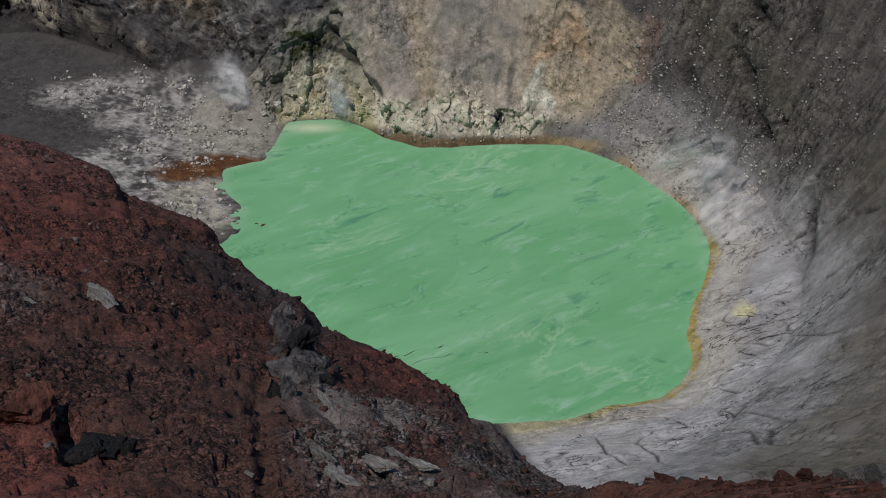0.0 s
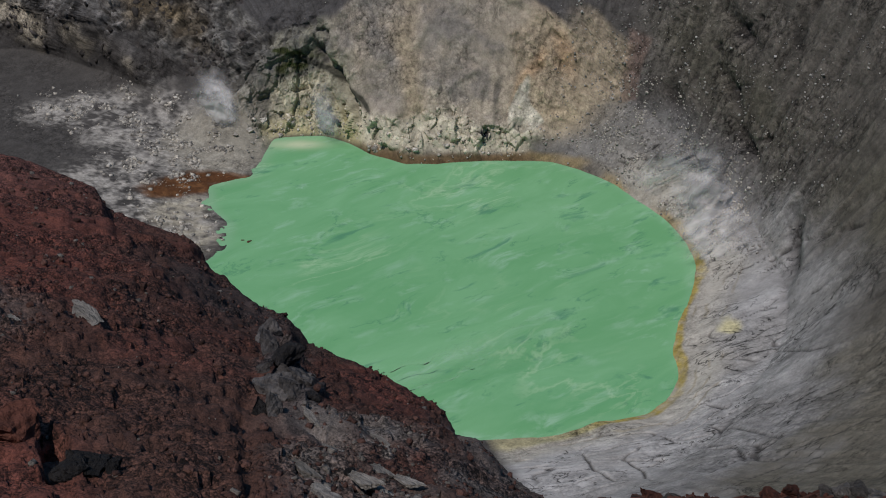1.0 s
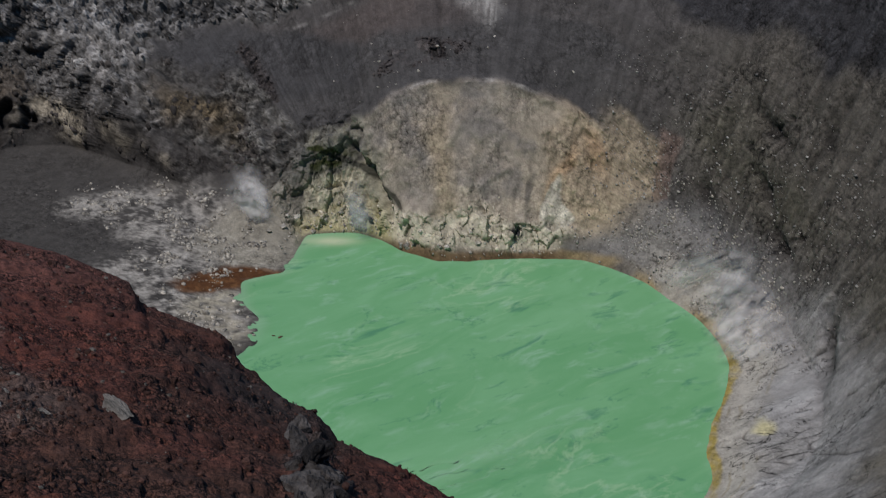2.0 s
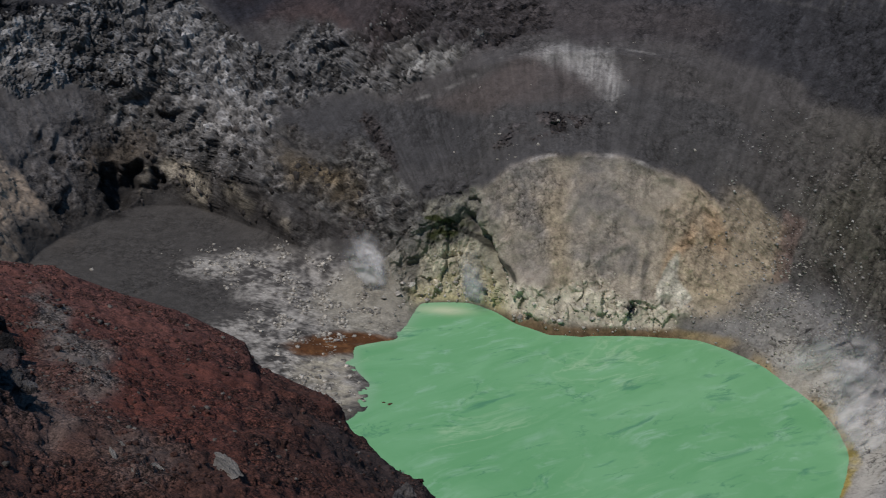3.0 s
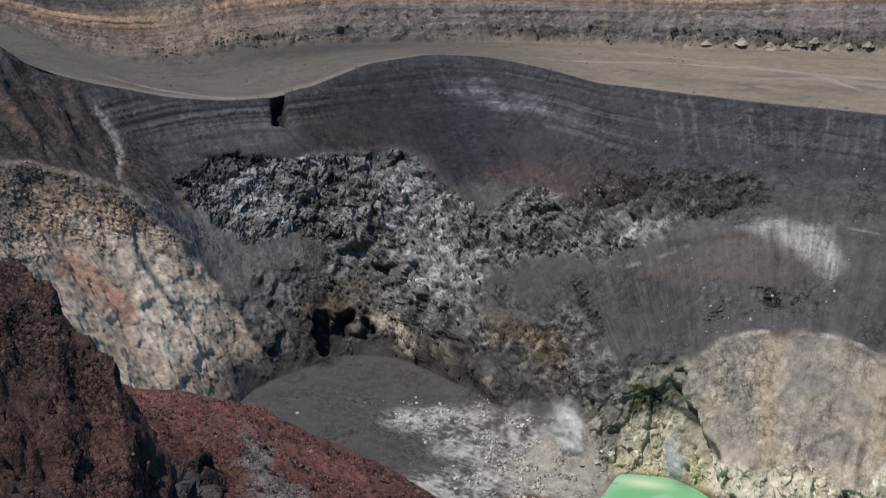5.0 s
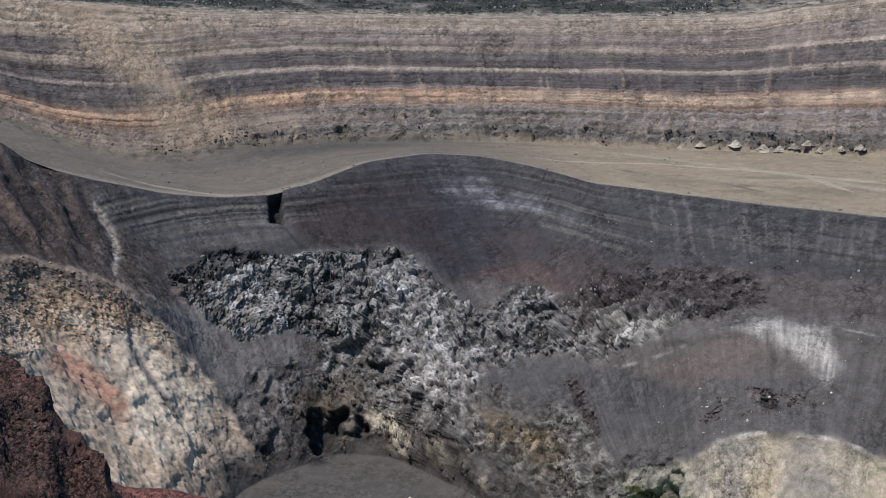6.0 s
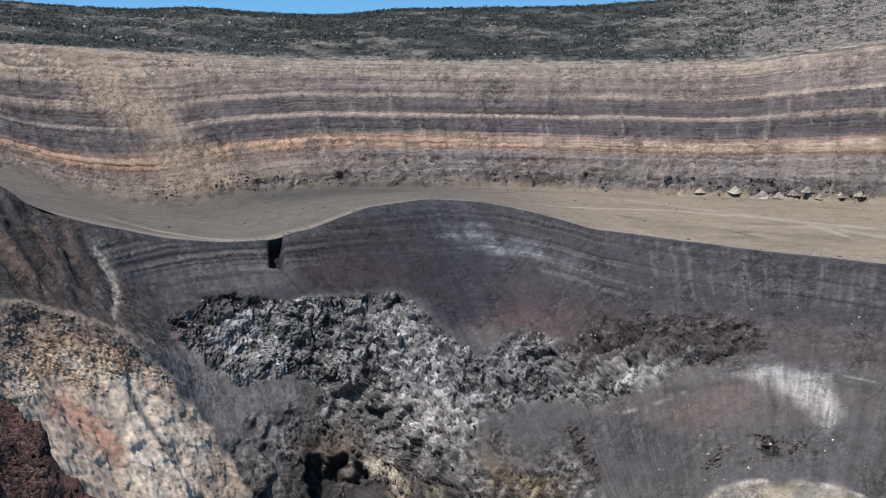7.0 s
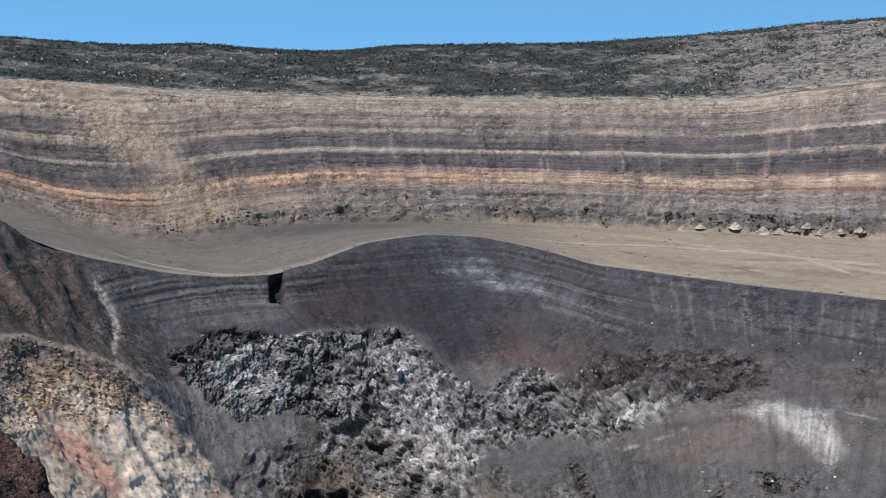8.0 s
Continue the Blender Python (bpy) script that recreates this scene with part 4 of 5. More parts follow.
t = put(t, (0.42, 0.39, 0.31), np.maximum(pool(-98, 418, 13, 11, 0.5), pool(-90, 398, 9, 12, 0.5)) * np.clip(0.6 + 1.4 * fbm(B + 2, 4, 3, 0.6), 0.1, 0.95))
rust = np.clip(pool(-102, 436, 18, 8.0, 0.3) + pool(-86, 445, 15, 4.5, 0.4), 0, 1)
t = put(t, (0.10, 0.042, 0.016), rust)
t = put(t, (0.21, 0.10, 0.040), rust * np.clip(2.5 * fbm(P, 5, 4, 0.6), 0, 0.8))
t = put(t, (0.60, 0.56, 0.34), spot(-24.4, 0.47, 2.0, 0.09, 0.5))
t = put(t, (0.24, 0.22, 0.20), np.maximum(track * 0.2, np.clip(fork, 0, 1) * 0.85))
# shade inside cracks, scarps and folds, laid on as dark colour
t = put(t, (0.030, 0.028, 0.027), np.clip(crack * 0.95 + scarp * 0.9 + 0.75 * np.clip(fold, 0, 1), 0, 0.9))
t = t * (tone * (1 + ((0.35 + 0.35 * right) * run + 0.30 * rill) * smooth_wall * step(0.9, 1.2, S) * (0.35 + 0.65 * step(-30, 5, deg))))[:, None]
t = np.clip(t, 0.012, 0.75)
P0, S0, deg0 = P, S, deg
CRAGS0, UNDER0, EMBERS0 = crags, under, embers
hard = np.clip(0.44 + 0.1 * upper + 0.3 * band(g, 152, 185, 2) * step(2.0, 2.1, q) + -0.15 * (cliff + cove) + 0.1 * crags + 0.2 * (under + embers) + 0.30 * right * step(0.9, 1.2, q) * step(-15, 10, deg) - 0.34 * tancrag * (1 - scar) + 0.05 * buttress + 0.3 * fbm(P, 30, 3) - 0.2 * apron, 0.14, 1.0)
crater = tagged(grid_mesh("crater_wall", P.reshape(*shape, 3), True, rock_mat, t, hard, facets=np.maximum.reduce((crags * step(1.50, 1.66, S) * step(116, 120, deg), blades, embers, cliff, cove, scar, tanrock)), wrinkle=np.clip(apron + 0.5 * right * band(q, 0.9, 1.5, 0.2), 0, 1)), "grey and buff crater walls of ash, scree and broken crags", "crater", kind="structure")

# ---- terrace and the layered outer wall ----
seen = np.radians(np.linspace(62, 150, 640))
rest = np.radians(np.linspace(150, 422, 130)[1:-1])
th = np.concatenate((seen, rest))
s = np.concatenate((np.linspace(2.995, 4, 80)[:-1], np.linspace(4, 5, 190)[:-1], np.linspace(5, 5.02, 3)))
TH, S = np.meshgrid(th, s)
shape = TH.shape
TH, S = TH.ravel(), S.ravel()
rho, z = crater_profile(TH, S)
P = np.stack((HUB[0] + rho * np.cos(TH), HUB[1] + rho * np.sin(TH), z), -1)
N = normals(P.reshape(*shape, 3)).reshape(-1, 3)
deg = np.degrees(TH)
w1 = fbm(P, 40, 4)
v = S - 4 + np.interp(np.degrees(TH), [127, 132, 137, 146, 150], [0, 0.04, 0.10, 0.14, 0.15]) * (1 - step(4.75, 5.0, S)) + 0.022 * w1 + 0.006 * fbm(np.stack((np.degrees(TH) * 0.8, S * 3, S * 0), -1), 1.0, 3)
wall = step(4.0, 4.06, S)
B = P.copy()
cols = fbm(np.stack((deg * 1.1 + 0.7 * w1, S * 1.6, w1 * 0.6), -1), 1.0, 5, 0.62)
lay = fbm(np.stack((deg * 0.03, v * 34 + 0.3 * w1, v * 0), -1), 1.0, 4, 0.65)
lay += 0.85 * fbm(np.stack((deg * 0.12, v * 120 + 0.6 * w1, v * 0), -1), 1.0, 2)
rills = fbm(np.stack((deg * 4.5 + 2.0 * w1 + 12 * (S - 4) * step(104, 126, deg), S * 2.2, w1), -1), 1.0, 3, 0.6)
fan = np.exp(-((deg - 138.6 - 5 * (S - 4.5) + 1.2 * w1) / (0.9 + 1.9 * (5 - S))) ** 2)
d = wall * (2.4 * cols + 0.9 * rills + 1.1 * lay * (1 - fan) + 3.0 * w1) + (1 - wall) * 0.8 * w1 * step(3.02, 3.3, S)
talus = band(v, 0.0, 0.12, 0.03)
f1, f2, cell, tilt = worley(P / 9.0)
d += talus * (3.5 * (cell - 0.4) + 3.0 * tilt)
f1, f2, cell2, tilt = worley(P * np.array((1, 1, 0.6)) / 5.0)
d += band(v, 0.08, 0.26, 0.04) * (1 - step(124, 134, deg)) * (1.6 * (cell2 - 0.4) + 1.6 * tilt)
d += 2 * fan * wall
d *= 1 - step(4.93, 5.0, S)
P = P + N * d[:, None]
ramp_v = [0.0, 0.03, 0.11, 0.14, 0.27, 0.30, 0.315, 0.365, 0.385, 0.41, 0.44, 0.53, 0.555, 0.57, 0.585, 0.69, 0.715, 0.73, 0.75, 0.86, 0.90, 1.0, 1.05]
ramp_c = [(0.20, 0.175, 0.14), (0.14, 0.13, 0.12), (0.13, 0.122, 0.115), (0.21, 0.18, 0.15), (0.20, 0.165, 0.14), (0.19, 0.135, 0.10), (0.30, 0.20, 0.14), (0.40, 0.285, 0.195),
          (0.24, 0.16, 0.12), (0.15, 0.13, 0.12), (0.078, 0.073, 0.074), (0.084, 0.078, 0.080), (0.30, 0.26, 0.225), (0.30, 0.26, 0.225), (0.098, 0.088, 0.087), (0.112, 0.10, 0.097), (0.29, 0.25, 0.21),
          (0.27, 0.235, 0.20), (0.17, 0.15, 0.135), (0.18, 0.158, 0.142), (0.26, 0.225, 0.185), (0.28, 0.245, 0.20), (0.22, 0.20, 0.15)]
t = np.stack([np.interp(v + 0.012 * cols, ramp_v, [c[i] for c in ramp_c]) for i in range(3)], -1)
t = put(t, (0.36, 0.30, 0.235), wall * (1 - step(108, 120, deg)) * band(v, 0.315, 0.385, 0.015) * 0.7)
t = put(t, (0.165, 0.155, 0.150), wall * (1 - step(122, 132, deg)) * band(v + 0.02 * cols, 0.11, 0.275, 0.02) * np.clip(0.75 + 1.2 * fbm(B + 6, 14, 4, 0.65), 0.1, 0.95))
t = put(t, (0.29, 0.24, 0.185), wall * np.clip(1.8 * (cols - 0.15) + 0.9 * rills - 0.12, 0, 0.65))
t = put(t, (0.055, 0.052, 0.050), talus * step(0.5, 0.8, cell) * step(-0.1, 0.3, fbm(B + 3, 40, 3)) * 0.8)
# jagged shadow below the top ledge, drawn in the colour
t = put(t, (0.05, 0.047, 0.046), wall * band(v + 0.008 * cols, 0.695, 0.708, 0.004) * np.clip(0.4 + 2 * rills, 0, 0.85))
t = put(t, (0.06, 0.05, 0.045), wall * band(v + 0.006 * cols, 0.335, 0.342, 0.003) * np.clip(0.5 + 2 * w1, 0, 0.8))
t = put(t, (0.20, 0.165, 0.135), wall * band(v, 0.30, 0.40, 0.02) * step(0.0, 0.25, fbm(np.stack((deg * 0.35, v * 6, v * 0), -1), 1.0, 3)) * 0.8)
t = put(t, (0.27, 0.22, 0.165), wall * np.clip(fan * 1.2, 0, 0.85))
t = put(t, (0.11, 0.102, 0.10), wall * band(deg, 138, 150, 2) * band(v, 0.45, 0.56, 0.02) * 0.8)
t = put(t, (0.30, 0.245, 0.185), wall * step(126, 142, deg) * step(0.6, 0.8, v) * 0.6)
t = put(t, (0.085, 0.078, 0.080), wall * band(deg + 6 * (v - 0.8), 142.5, 156, 1.5) * band(v + 0.02 * cols, 0.74, 0.88, 0.02) * 0.85)
t = put(t, (0.085, 0.078, 0.082), wall * (1 - step(132, 138, deg)) * band(v + 0.012 * cols, 0.60, 0.68, 0.01) * np.clip(0.3 + 1.6 * fbm(np.stack((deg * 0.25, v * 3, v * 0), -1), 1.0, 3), 0, 0.8))
t = put(t, (0.33, 0.30, 0.27), wall * band(deg + 3 * (v - 0.5), 82.2, 83.0, 0.3) * band(v, 0.35, 0.8, 0.1) * 0.8)
flat = (1 - wall) * step(3.0, 3.03, S)
band_s = fbm(np.stack((deg * 0.07, S * 9 + 1.5 * w1, S * 0), -1), 1.0, 4, 0.55)
t = put(t, (0.27, 0.225, 0.162), flat)
t = put(t, (0.135, 0.120, 0.102), flat * step(104, 122, deg) * 0.9)
t = put(t, (0.12, 0.108, 0.092), flat * np.clip(3.0 * band_s, 0, 0.85) * (0.45 + 0.55 * step(108, 124, deg)))
t = put(t, (0.40, 0.35, 0.275), flat * np.maximum(np.maximum(trail(B, ((113.2, 3.455), (102.6, 3.60), (91.1, 3.555), (82.8, 3.48)), 2.6), trail(B, ((90, 3.51), (85.6, 3.33)), 2.6)), trail(B, ((149, 3.22), (146.9, 3.175), (139.7, 3.03)), 2.2) * 0.8) * 0.75)
t = put(t, (0.12, 0.108, 0.09), flat * np.maximum(trail(B, ((107.5, 3.40), (104.5, 3.36)), 1.8), trail(B, ((98, 3.3), (94, 3.22)), 1.4)) * 0.8)
# soft shade on the terrace beside the bulge, put into its colour
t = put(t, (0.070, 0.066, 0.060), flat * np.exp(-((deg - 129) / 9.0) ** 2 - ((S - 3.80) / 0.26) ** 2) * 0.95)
t = put(t, (0.32, 0.29, 0.235), flat * np.clip(band(S - 0.018 * (deg - 96), 3.60, 3.64, 0.012) * band(deg, 80, 106, 3) + band(S + 0.012 * (deg - 90), 3.44, 3.465, 0.01) * band(deg, 76, 98, 3), 0, 1) * 0.7)
t = put(t, (0.30, 0.27, 0.22), flat * (1 - step(3.02, 3.10, S)) * 0.6)
t = np.clip(0.79 * t * (1 + (0.80 * lay * (1 - 0.7 * fan) + 0.40 * cols) * wall)[:, None] * (1 + 0.06 * wall[:, None] * np.array((1, 0.4, 0.1))), 0.02, 0.7)
P1, S1, deg1 = P, S, deg
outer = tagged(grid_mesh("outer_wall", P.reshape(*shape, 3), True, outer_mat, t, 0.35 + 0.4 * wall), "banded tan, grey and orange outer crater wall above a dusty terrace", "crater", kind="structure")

# ---- scrub-covered hill behind, and the land falling away to the horizon ----
seen = np.radians(np.linspace(62, 150, 330))
th = np.concatenate((seen, np.radians(np.linspace(150, 422, 100)[1:-1])))
s = np.concatenate((np.linspace(5.005, 6, 110)[:-1], np.linspace(6, 6.05, 6)[:-1], np.linspace(6.05, 7, 12)))
TH, S = np.meshgrid(th, s)
shape = TH.shape
TH, S = TH.ravel(), S.ravel()
rho, z = crater_profile(TH, S)
P = np.stack((HUB[0] + rho * np.cos(TH), HUB[1] + rho * np.sin(TH), z), -1)
deg = np.degrees(TH)
w1 = fbm(P, 70, 5)
gul = fbm(np.stack((deg * 0.9, S * 0.8, S * 0), -1), 1.0, 4, 0.6, True)
P[:, 2] -= 0.4 * (1 - step(5.02, 5.05, S))
P[:, 2] += (5.0 * w1 + 4.0 * gul * step(5.05, 5.3, S)) * step(5.02, 5.15, S) * (1 - step(5.85, 6.0, S)) + 1.5 * w1 * step(5.8, 6, S)
t = np.tile((0.028, 0.032, 0.029), (len(P), 1))
barren = np.clip(1.8 * w1 + 1.6 * fbm(P, 22, 4, 0.6) + 1.0 * (1 - step(84, 108, deg)) + 0.03, 0, 1)
t = put(t, (0.160, 0.145, 0.125), barren * (1 - step(5.80, 5.93, S) * step(92, 104, deg)) * 0.9)
t = put(t, (0.20, 0.18, 0.155), step(0.15, 0.5, gul) * (1 - step(88, 104, deg)) * 0.6)
t = put(t, (0.23, 0.205, 0.165), (1 - step(5.03, 5.09, S)) * 0.9)
P2, S2, deg2 = P, S, deg
hill = tagged(grid_mesh("hillside", P.reshape(*shape, 3), True, hill_mat, t), "hill of dark green scrub and bare grey soil", "hill", kind="structure")

# ---- scoria shoulder in front ----
az = np.concatenate((np.linspace(-60, -30, 40)[:-1], np.linspace(-30, 41, 600)[:-1], np.linspace(41, 300, 90)[:-1]))
r = np.concatenate(([0.02], np.geomspace(0.6, 20, 90)[:-1], np.linspace(20, 136, 350)[:-1], np.linspace(136, 200, 24)))
AZ, RR = np.meshgrid(az, r)
shape = AZ.shape
AZ, RR = AZ.ravel(), RR.ravel()
z = shoulder(AZ, RR)
P = np.stack((-RR * np.sin(np.radians(AZ)), RR * np.cos(np.radians(AZ)), z), -1)
N = normals(P.reshape(*shape, 3)).reshape(-1, 3)
w1, w2 = fbm(P, 9, 4), fbm(P + 50, 9, 4)


def dab(ac, rc, da, dr, soft=0.4):
    """A patch of the shoulder round a heading and distance."""
    dd = np.sqrt(((AZ + 1.6 * w1 - ac) / da) ** 2 + ((RR + 5 * w2 - rc) / dr) ** 2)
    return 1 - step(1 - soft, 1 + soft, dd)


near = np.clip(RR / 12, 0, 1)
d = near * (1.2 * w1 + 0.38 * fbm(P, 2.6, 4, 0.62) + 0.20 * fbm(P, 6, 3, 0.5, True))
ledge = dab(4.5, 39, 5.5, 9)
d += near * ledge * 1.1 * fbm(np.stack((P[:, 0] * 0.25 - P[:, 2] * 0.9, P[:, 1] * 0.2, P[:, 2] * 0.8), -1), 2.2, 3, 0.5)
crag = np.maximum(dab(8.7, 56, 1.5, 12, 0.3), np.maximum(dab(30.5, 80, 1.4, 8), dab(29.3, 70, 1.3, 7)))
k = np.flatnonzero(crag > 0.02)
f1, f2, cell, tilt = worley(P[k] / 2.6)
d[k] += crag[k] * (1.1 * (cell - 0.45) + 1.2 * tilt)
k = np.flatnonzero((RR > 15) & (RR < 140))
f1, f2, cell, tilt = worley(P[k] / 0.9)
d[k] += (0.26 * (cell - 0.5) + 0.25 * tilt) * near[k]
d -= 0.35 * band(AZ - 0.05 * (40 - RR) + 0.9 * w2, 10.5, 11.4, 0.4) * band(RR, 29, 50, 4)
d -= 3.4 * dab(22.2, 36.6, 0.8, 1.3, 0.3)
d *= 1 - 0.8 * np.exp(-((RR - np.interp(AZ, [e[0] for e in EDGE[::-1]], [e[2] for e in EDGE[::-1]])) / 2.0) ** 2)
P = P + N * d[:, None]
t = np.tile((0.072, 0.037, 0.029), (len(P), 1))
t = put(t, (0.092, 0.035, 0.026), np.clip(0.5 + 2.2 * w2, 0, 1) * 0.7)
t = put(t, (0.118, 0.043, 0.033), np.clip(dab(21.5, 78, 4, 14, 0.7) + dab(24, 92, 6, 20, 0.7) * 0.8 + dab(2.9, 66, 2.4, 6, 0.6) + dab(25, 34, 4, 7, 0.7) + dab(15, 54, 3, 5, 0.6) * 0.6, 0, 1))
t = put(t, (0.150, 0.066, 0.055), np.clip(dab(24, 112, 9, 18, 0.6) * 0.8 + dab(30, 118, 5, 14, 0.6) * 0.7, 0, 1))
t = put(t, (0.045, 0.038, 0.037), np.clip(dab(11, 80, 4, 10, 0.7) + dab(36, 66, 3, 14, 0.8) * 0.6, 0, 1) * 0.8)
t = put(t, (0.150, 0.135, 0.125), ledge * np.clip(0.55 + 2.5 * w1, 0, 1))
t = put(t, (0.30, 0.275, 0.25), (ledge * step(0.25, 0.45, fbm(np.stack((P[:, 0] * 0.3 - P[:, 2] * 0.7, P[:, 1] * 0.2, P[:, 2] * 0.6), -1), 1.6, 3))))
t = put(t, (0.165, 0.150, 0.138), np.clip(dab(27.0, 98, 0.9, 14, 0.5) + dab(25.4, 82, 1.2, 10, 0.5) + dab(27.9, 67, 0.8, 7, 0.6) + dab(23.8, 58, 2.0, 4.5, 0.6) * 0.35 + dab(-4, 50, 2.5, 5, 0.7) * 0.5, 0, 0.9))
t = put(t, (0.105, 0.097, 0.092), band(AZ + 1.6 * w1, -10.5, -0.8, 1.2) * step(26, 34, RR) * np.clip(0.6 + 1.5 * w2, 0, 0.9))
# colour lightened beside the rib to offset the shade there
t = put(t, (0.115, 0.075, 0.067), dab(29, 70, 3.5, 12, 0.6) * 0.7)
t = put(t, (0.062, 0.060, 0.062), crag * 0.9)
t = put(t, (0.16, 0.06, 0.035), (1 - step(-12, -9, AZ)) * 0.6)
t = np.clip(t * np.array((1.06, 1.03, 1.0)), 0.012, 0.5)
P3, AZ3, R3 = P, AZ, RR
slope = tagged(grid_mesh("scoria_slope", P.reshape(*shape, 3), True, scoria_mat, t), "dark red and brown scoria slope below the rim", "slope", kind="structure")

# ---- the lake ----
th = np.linspace(-math.pi, math.pi, 360, endpoint=False)
f = np.concatenate(([0.0002], np.linspace(0.06, 1.0, 60), [1.02, 1.05]))
TH, FF = np.meshgrid(th, f)
shape = TH.shape
rr = at_bearing(RINGS[0][0], TH.ravel()) * FF.ravel()
P = np.stack((HUB[0] + rr * np.cos(TH.ravel()), HUB[1] + rr * np.sin(TH.ravel()), np.zeros(rr.size)), -1)
w = fbm(P, 24, 4)
edge = at_bearing(RINGS[0][0], TH.ravel()) - rr + 4 * w
t = np.tile((0.145, 0.395, 0.180), (len(P), 1))
t = put(t, (0.22, 0.46, 0.28), (1 - step(0, 5, edge)) * 0.4)
t = put(t, (0.30, 0.46, 0.30), (1 - step(0, 8, edge)) * band(np.degrees(TH.ravel()), 110, 165, 8) * 0.35)
t = put(t, (0.62, 0.66, 0.46), np.exp(-((P[:, 0] + 57) / 11) ** 2 - ((P[:, 1] - 474) / 4.0) ** 2))
t = put(t, (0.100, 0.34, 0.150), np.exp(-((P[:, 0] - 50) / 40) ** 2 - ((P[:, 1] - 305) / 14) ** 2) * 0.8)
lake = tagged(grid_mesh("water", P.reshape(*shape, 3), True, water_mat, t), "opaque mint green acid lake with pale drifting streaks", "lake", kind="structure")


# ---- loose rocks ----
def rock_data(name, seed, material, subdiv=2, flat=0.75, cuts=9, depth=0.45):
    """A broken stone of unit size: a ball cut by planes, then roughened."""
    rs = np.random.RandomState(seed)
    bm = bmesh.new()
    bmesh.ops.create_icosphere(bm, subdivisions=subdiv, radius=1.0)
    planes = []
    for _ in range(cuts):
        nrm = rs.normal(size=3)
        planes.append((Vector(nrm / np.linalg.norm(nrm)), rs.uniform(depth, 0.8)))
    off = Vector(rs.uniform(-50, 50, 3))
    fine = 1.0 if subdiv > 3 else 0.5
    for vert in bm.verts:
        for nrm, dist in planes:
            over = vert.co.dot(nrm) - dist
            if over > 0:
                vert.co -= nrm * over
        vert.co += vert.co.normalized() * (0.12 * noise.noise(vert.co * 1.9 + off) + fine * 0.10 * noise.fractal(vert.co * 4.5 + off, 0.8, 2.1, 4))
        vert.co.z *= flat
    me = bpy.data.meshes.new(name)
    bm.to_mesh(me)
    bm.free()
    me.materials.append(material)
    return me


def scatter(name, points, sizes, material, label, category, seed=1, tall=0.8, lean=None):
    """Many small stones in one heap: each a roughened block of 12 triangles."""
    rs = np.random.RandomState(seed)
    m = len(points)
    cube = np.array([(x, y, zz) for x in (-1, 1) for y in (-1, 1) for zz in (-1, 1)], float)
    tri = np.array([(0, 1, 3), (0, 3, 2), (4, 6, 7), (4, 7, 5), (0, 4, 5), (0, 5, 1), (2, 3, 7), (2, 7, 6), (0, 2, 6), (0, 6, 4), (1, 5, 7), (1, 7, 3)])
    V = cube[None] * (0.62 + 0.5 * rs.rand(m, 8, 3)) * rs.uniform(0.6, 1.25, (m, 1, 3))
    a, b = rs.uniform(0, 6.3, m), rs.uniform(-0.6, 0.6, m)
    if lean is not None:                       # shards that stand along the face and sit deep in it
        V *= rs.uniform(0.35, 1.1, (m, 1, 3))
        a, b = rs.uniform(-0.7, 0.7, m), rs.normal(lean, 0.22, m)
        points = points - np.array((0, 0, 0.3)) * sizes[:, None]
    ca, sa_, cb, sb = np.cos(a)[:, None], np.sin(a)[:, None], np.cos(b)[:, None], np.sin(b)[:, None]
    x, y, zz = V[..., 0], V[..., 1], V[..., 2] * tall
    x, zz = x * cb - zz * sb, x * sb + zz * cb
    x, y = x * ca - y * sa_, x * sa_ + y * ca
    V = np.stack((x, y, zz), -1) * (sizes / 2)[:, None, None] + points[:, None]
    T = tri[None] + (np.arange(m) * 8)[:, None, None]
    me = bpy.data.meshes.new(name)
    me.vertices.add(m * 8)
    me.vertices.foreach_set("co", V.reshape(-1))
    me.loops.add(m * 36)
    me.loops.foreach_set("vertex_index", T.reshape(-1).astype(np.int32))
    me.polygons.add(m * 12)
    me.polygons.foreach_set("loop_start", np.arange(0, m * 36, 3, dtype=np.int32))
    me.polygons.foreach_set("loop_total", np.full(m * 12, 3, dtype=np.int32))
    me.update()
    me.validate()
    me.materials.append(material)
    return tagged(new(name, me), label, category, kind="stuff")


def pick(P, weight, m, seed, loose=0.4):
    rs = np.random.RandomState(seed)
    c = np.cumsum(weight)
    return P[np.searchsorted(c, rs.rand(m) * c[-1])] + rs.uniform(-loose, loose, (m, 3)) * np.array((1, 1, 0.1))


def sizes(m, lo, hi, seed):
    u = np.random.RandomState(seed).rand(m)
    return lo * (hi / lo) ** (u ** 3.2)


PX, PY = P0[:, 0], P0[:, 1]
on_bench = np.exp(-((PX + 150) / 26) ** 2 - ((PY - 500) / 12) ** 2) + np.exp(-((PX + 110) / 18) ** 2 - ((PY - 462) / 20) ** 2) + 0.8 * np.exp(-((PX + 94) / 10) ** 2 - ((PY - 408) / 14) ** 2)
on_bench *= ((S0 > 0.02) & (S0 < 1)) * np.clip(0.1 + 2.5 * fbm(P0, 8, 3), 0, 1)
scatter("bench_rubble", pick(P0, on_bench, 3000, 11), sizes(3000, 0.3, 2.0, 12), pale_stone, "pale angular rubble on the bench beside the lake", "rubble", 13)
on_scree = np.clip(0.4 + 1.2 * fbm(P0, 14, 3), 0, 1) * band(deg0, -5, 62, 6) * band(S0, 0.15, 1.9, 0.3) * (1 + 2 * band(deg0, 15, 58, 8) * band(S0, 0.2, 0.9, 0.15))
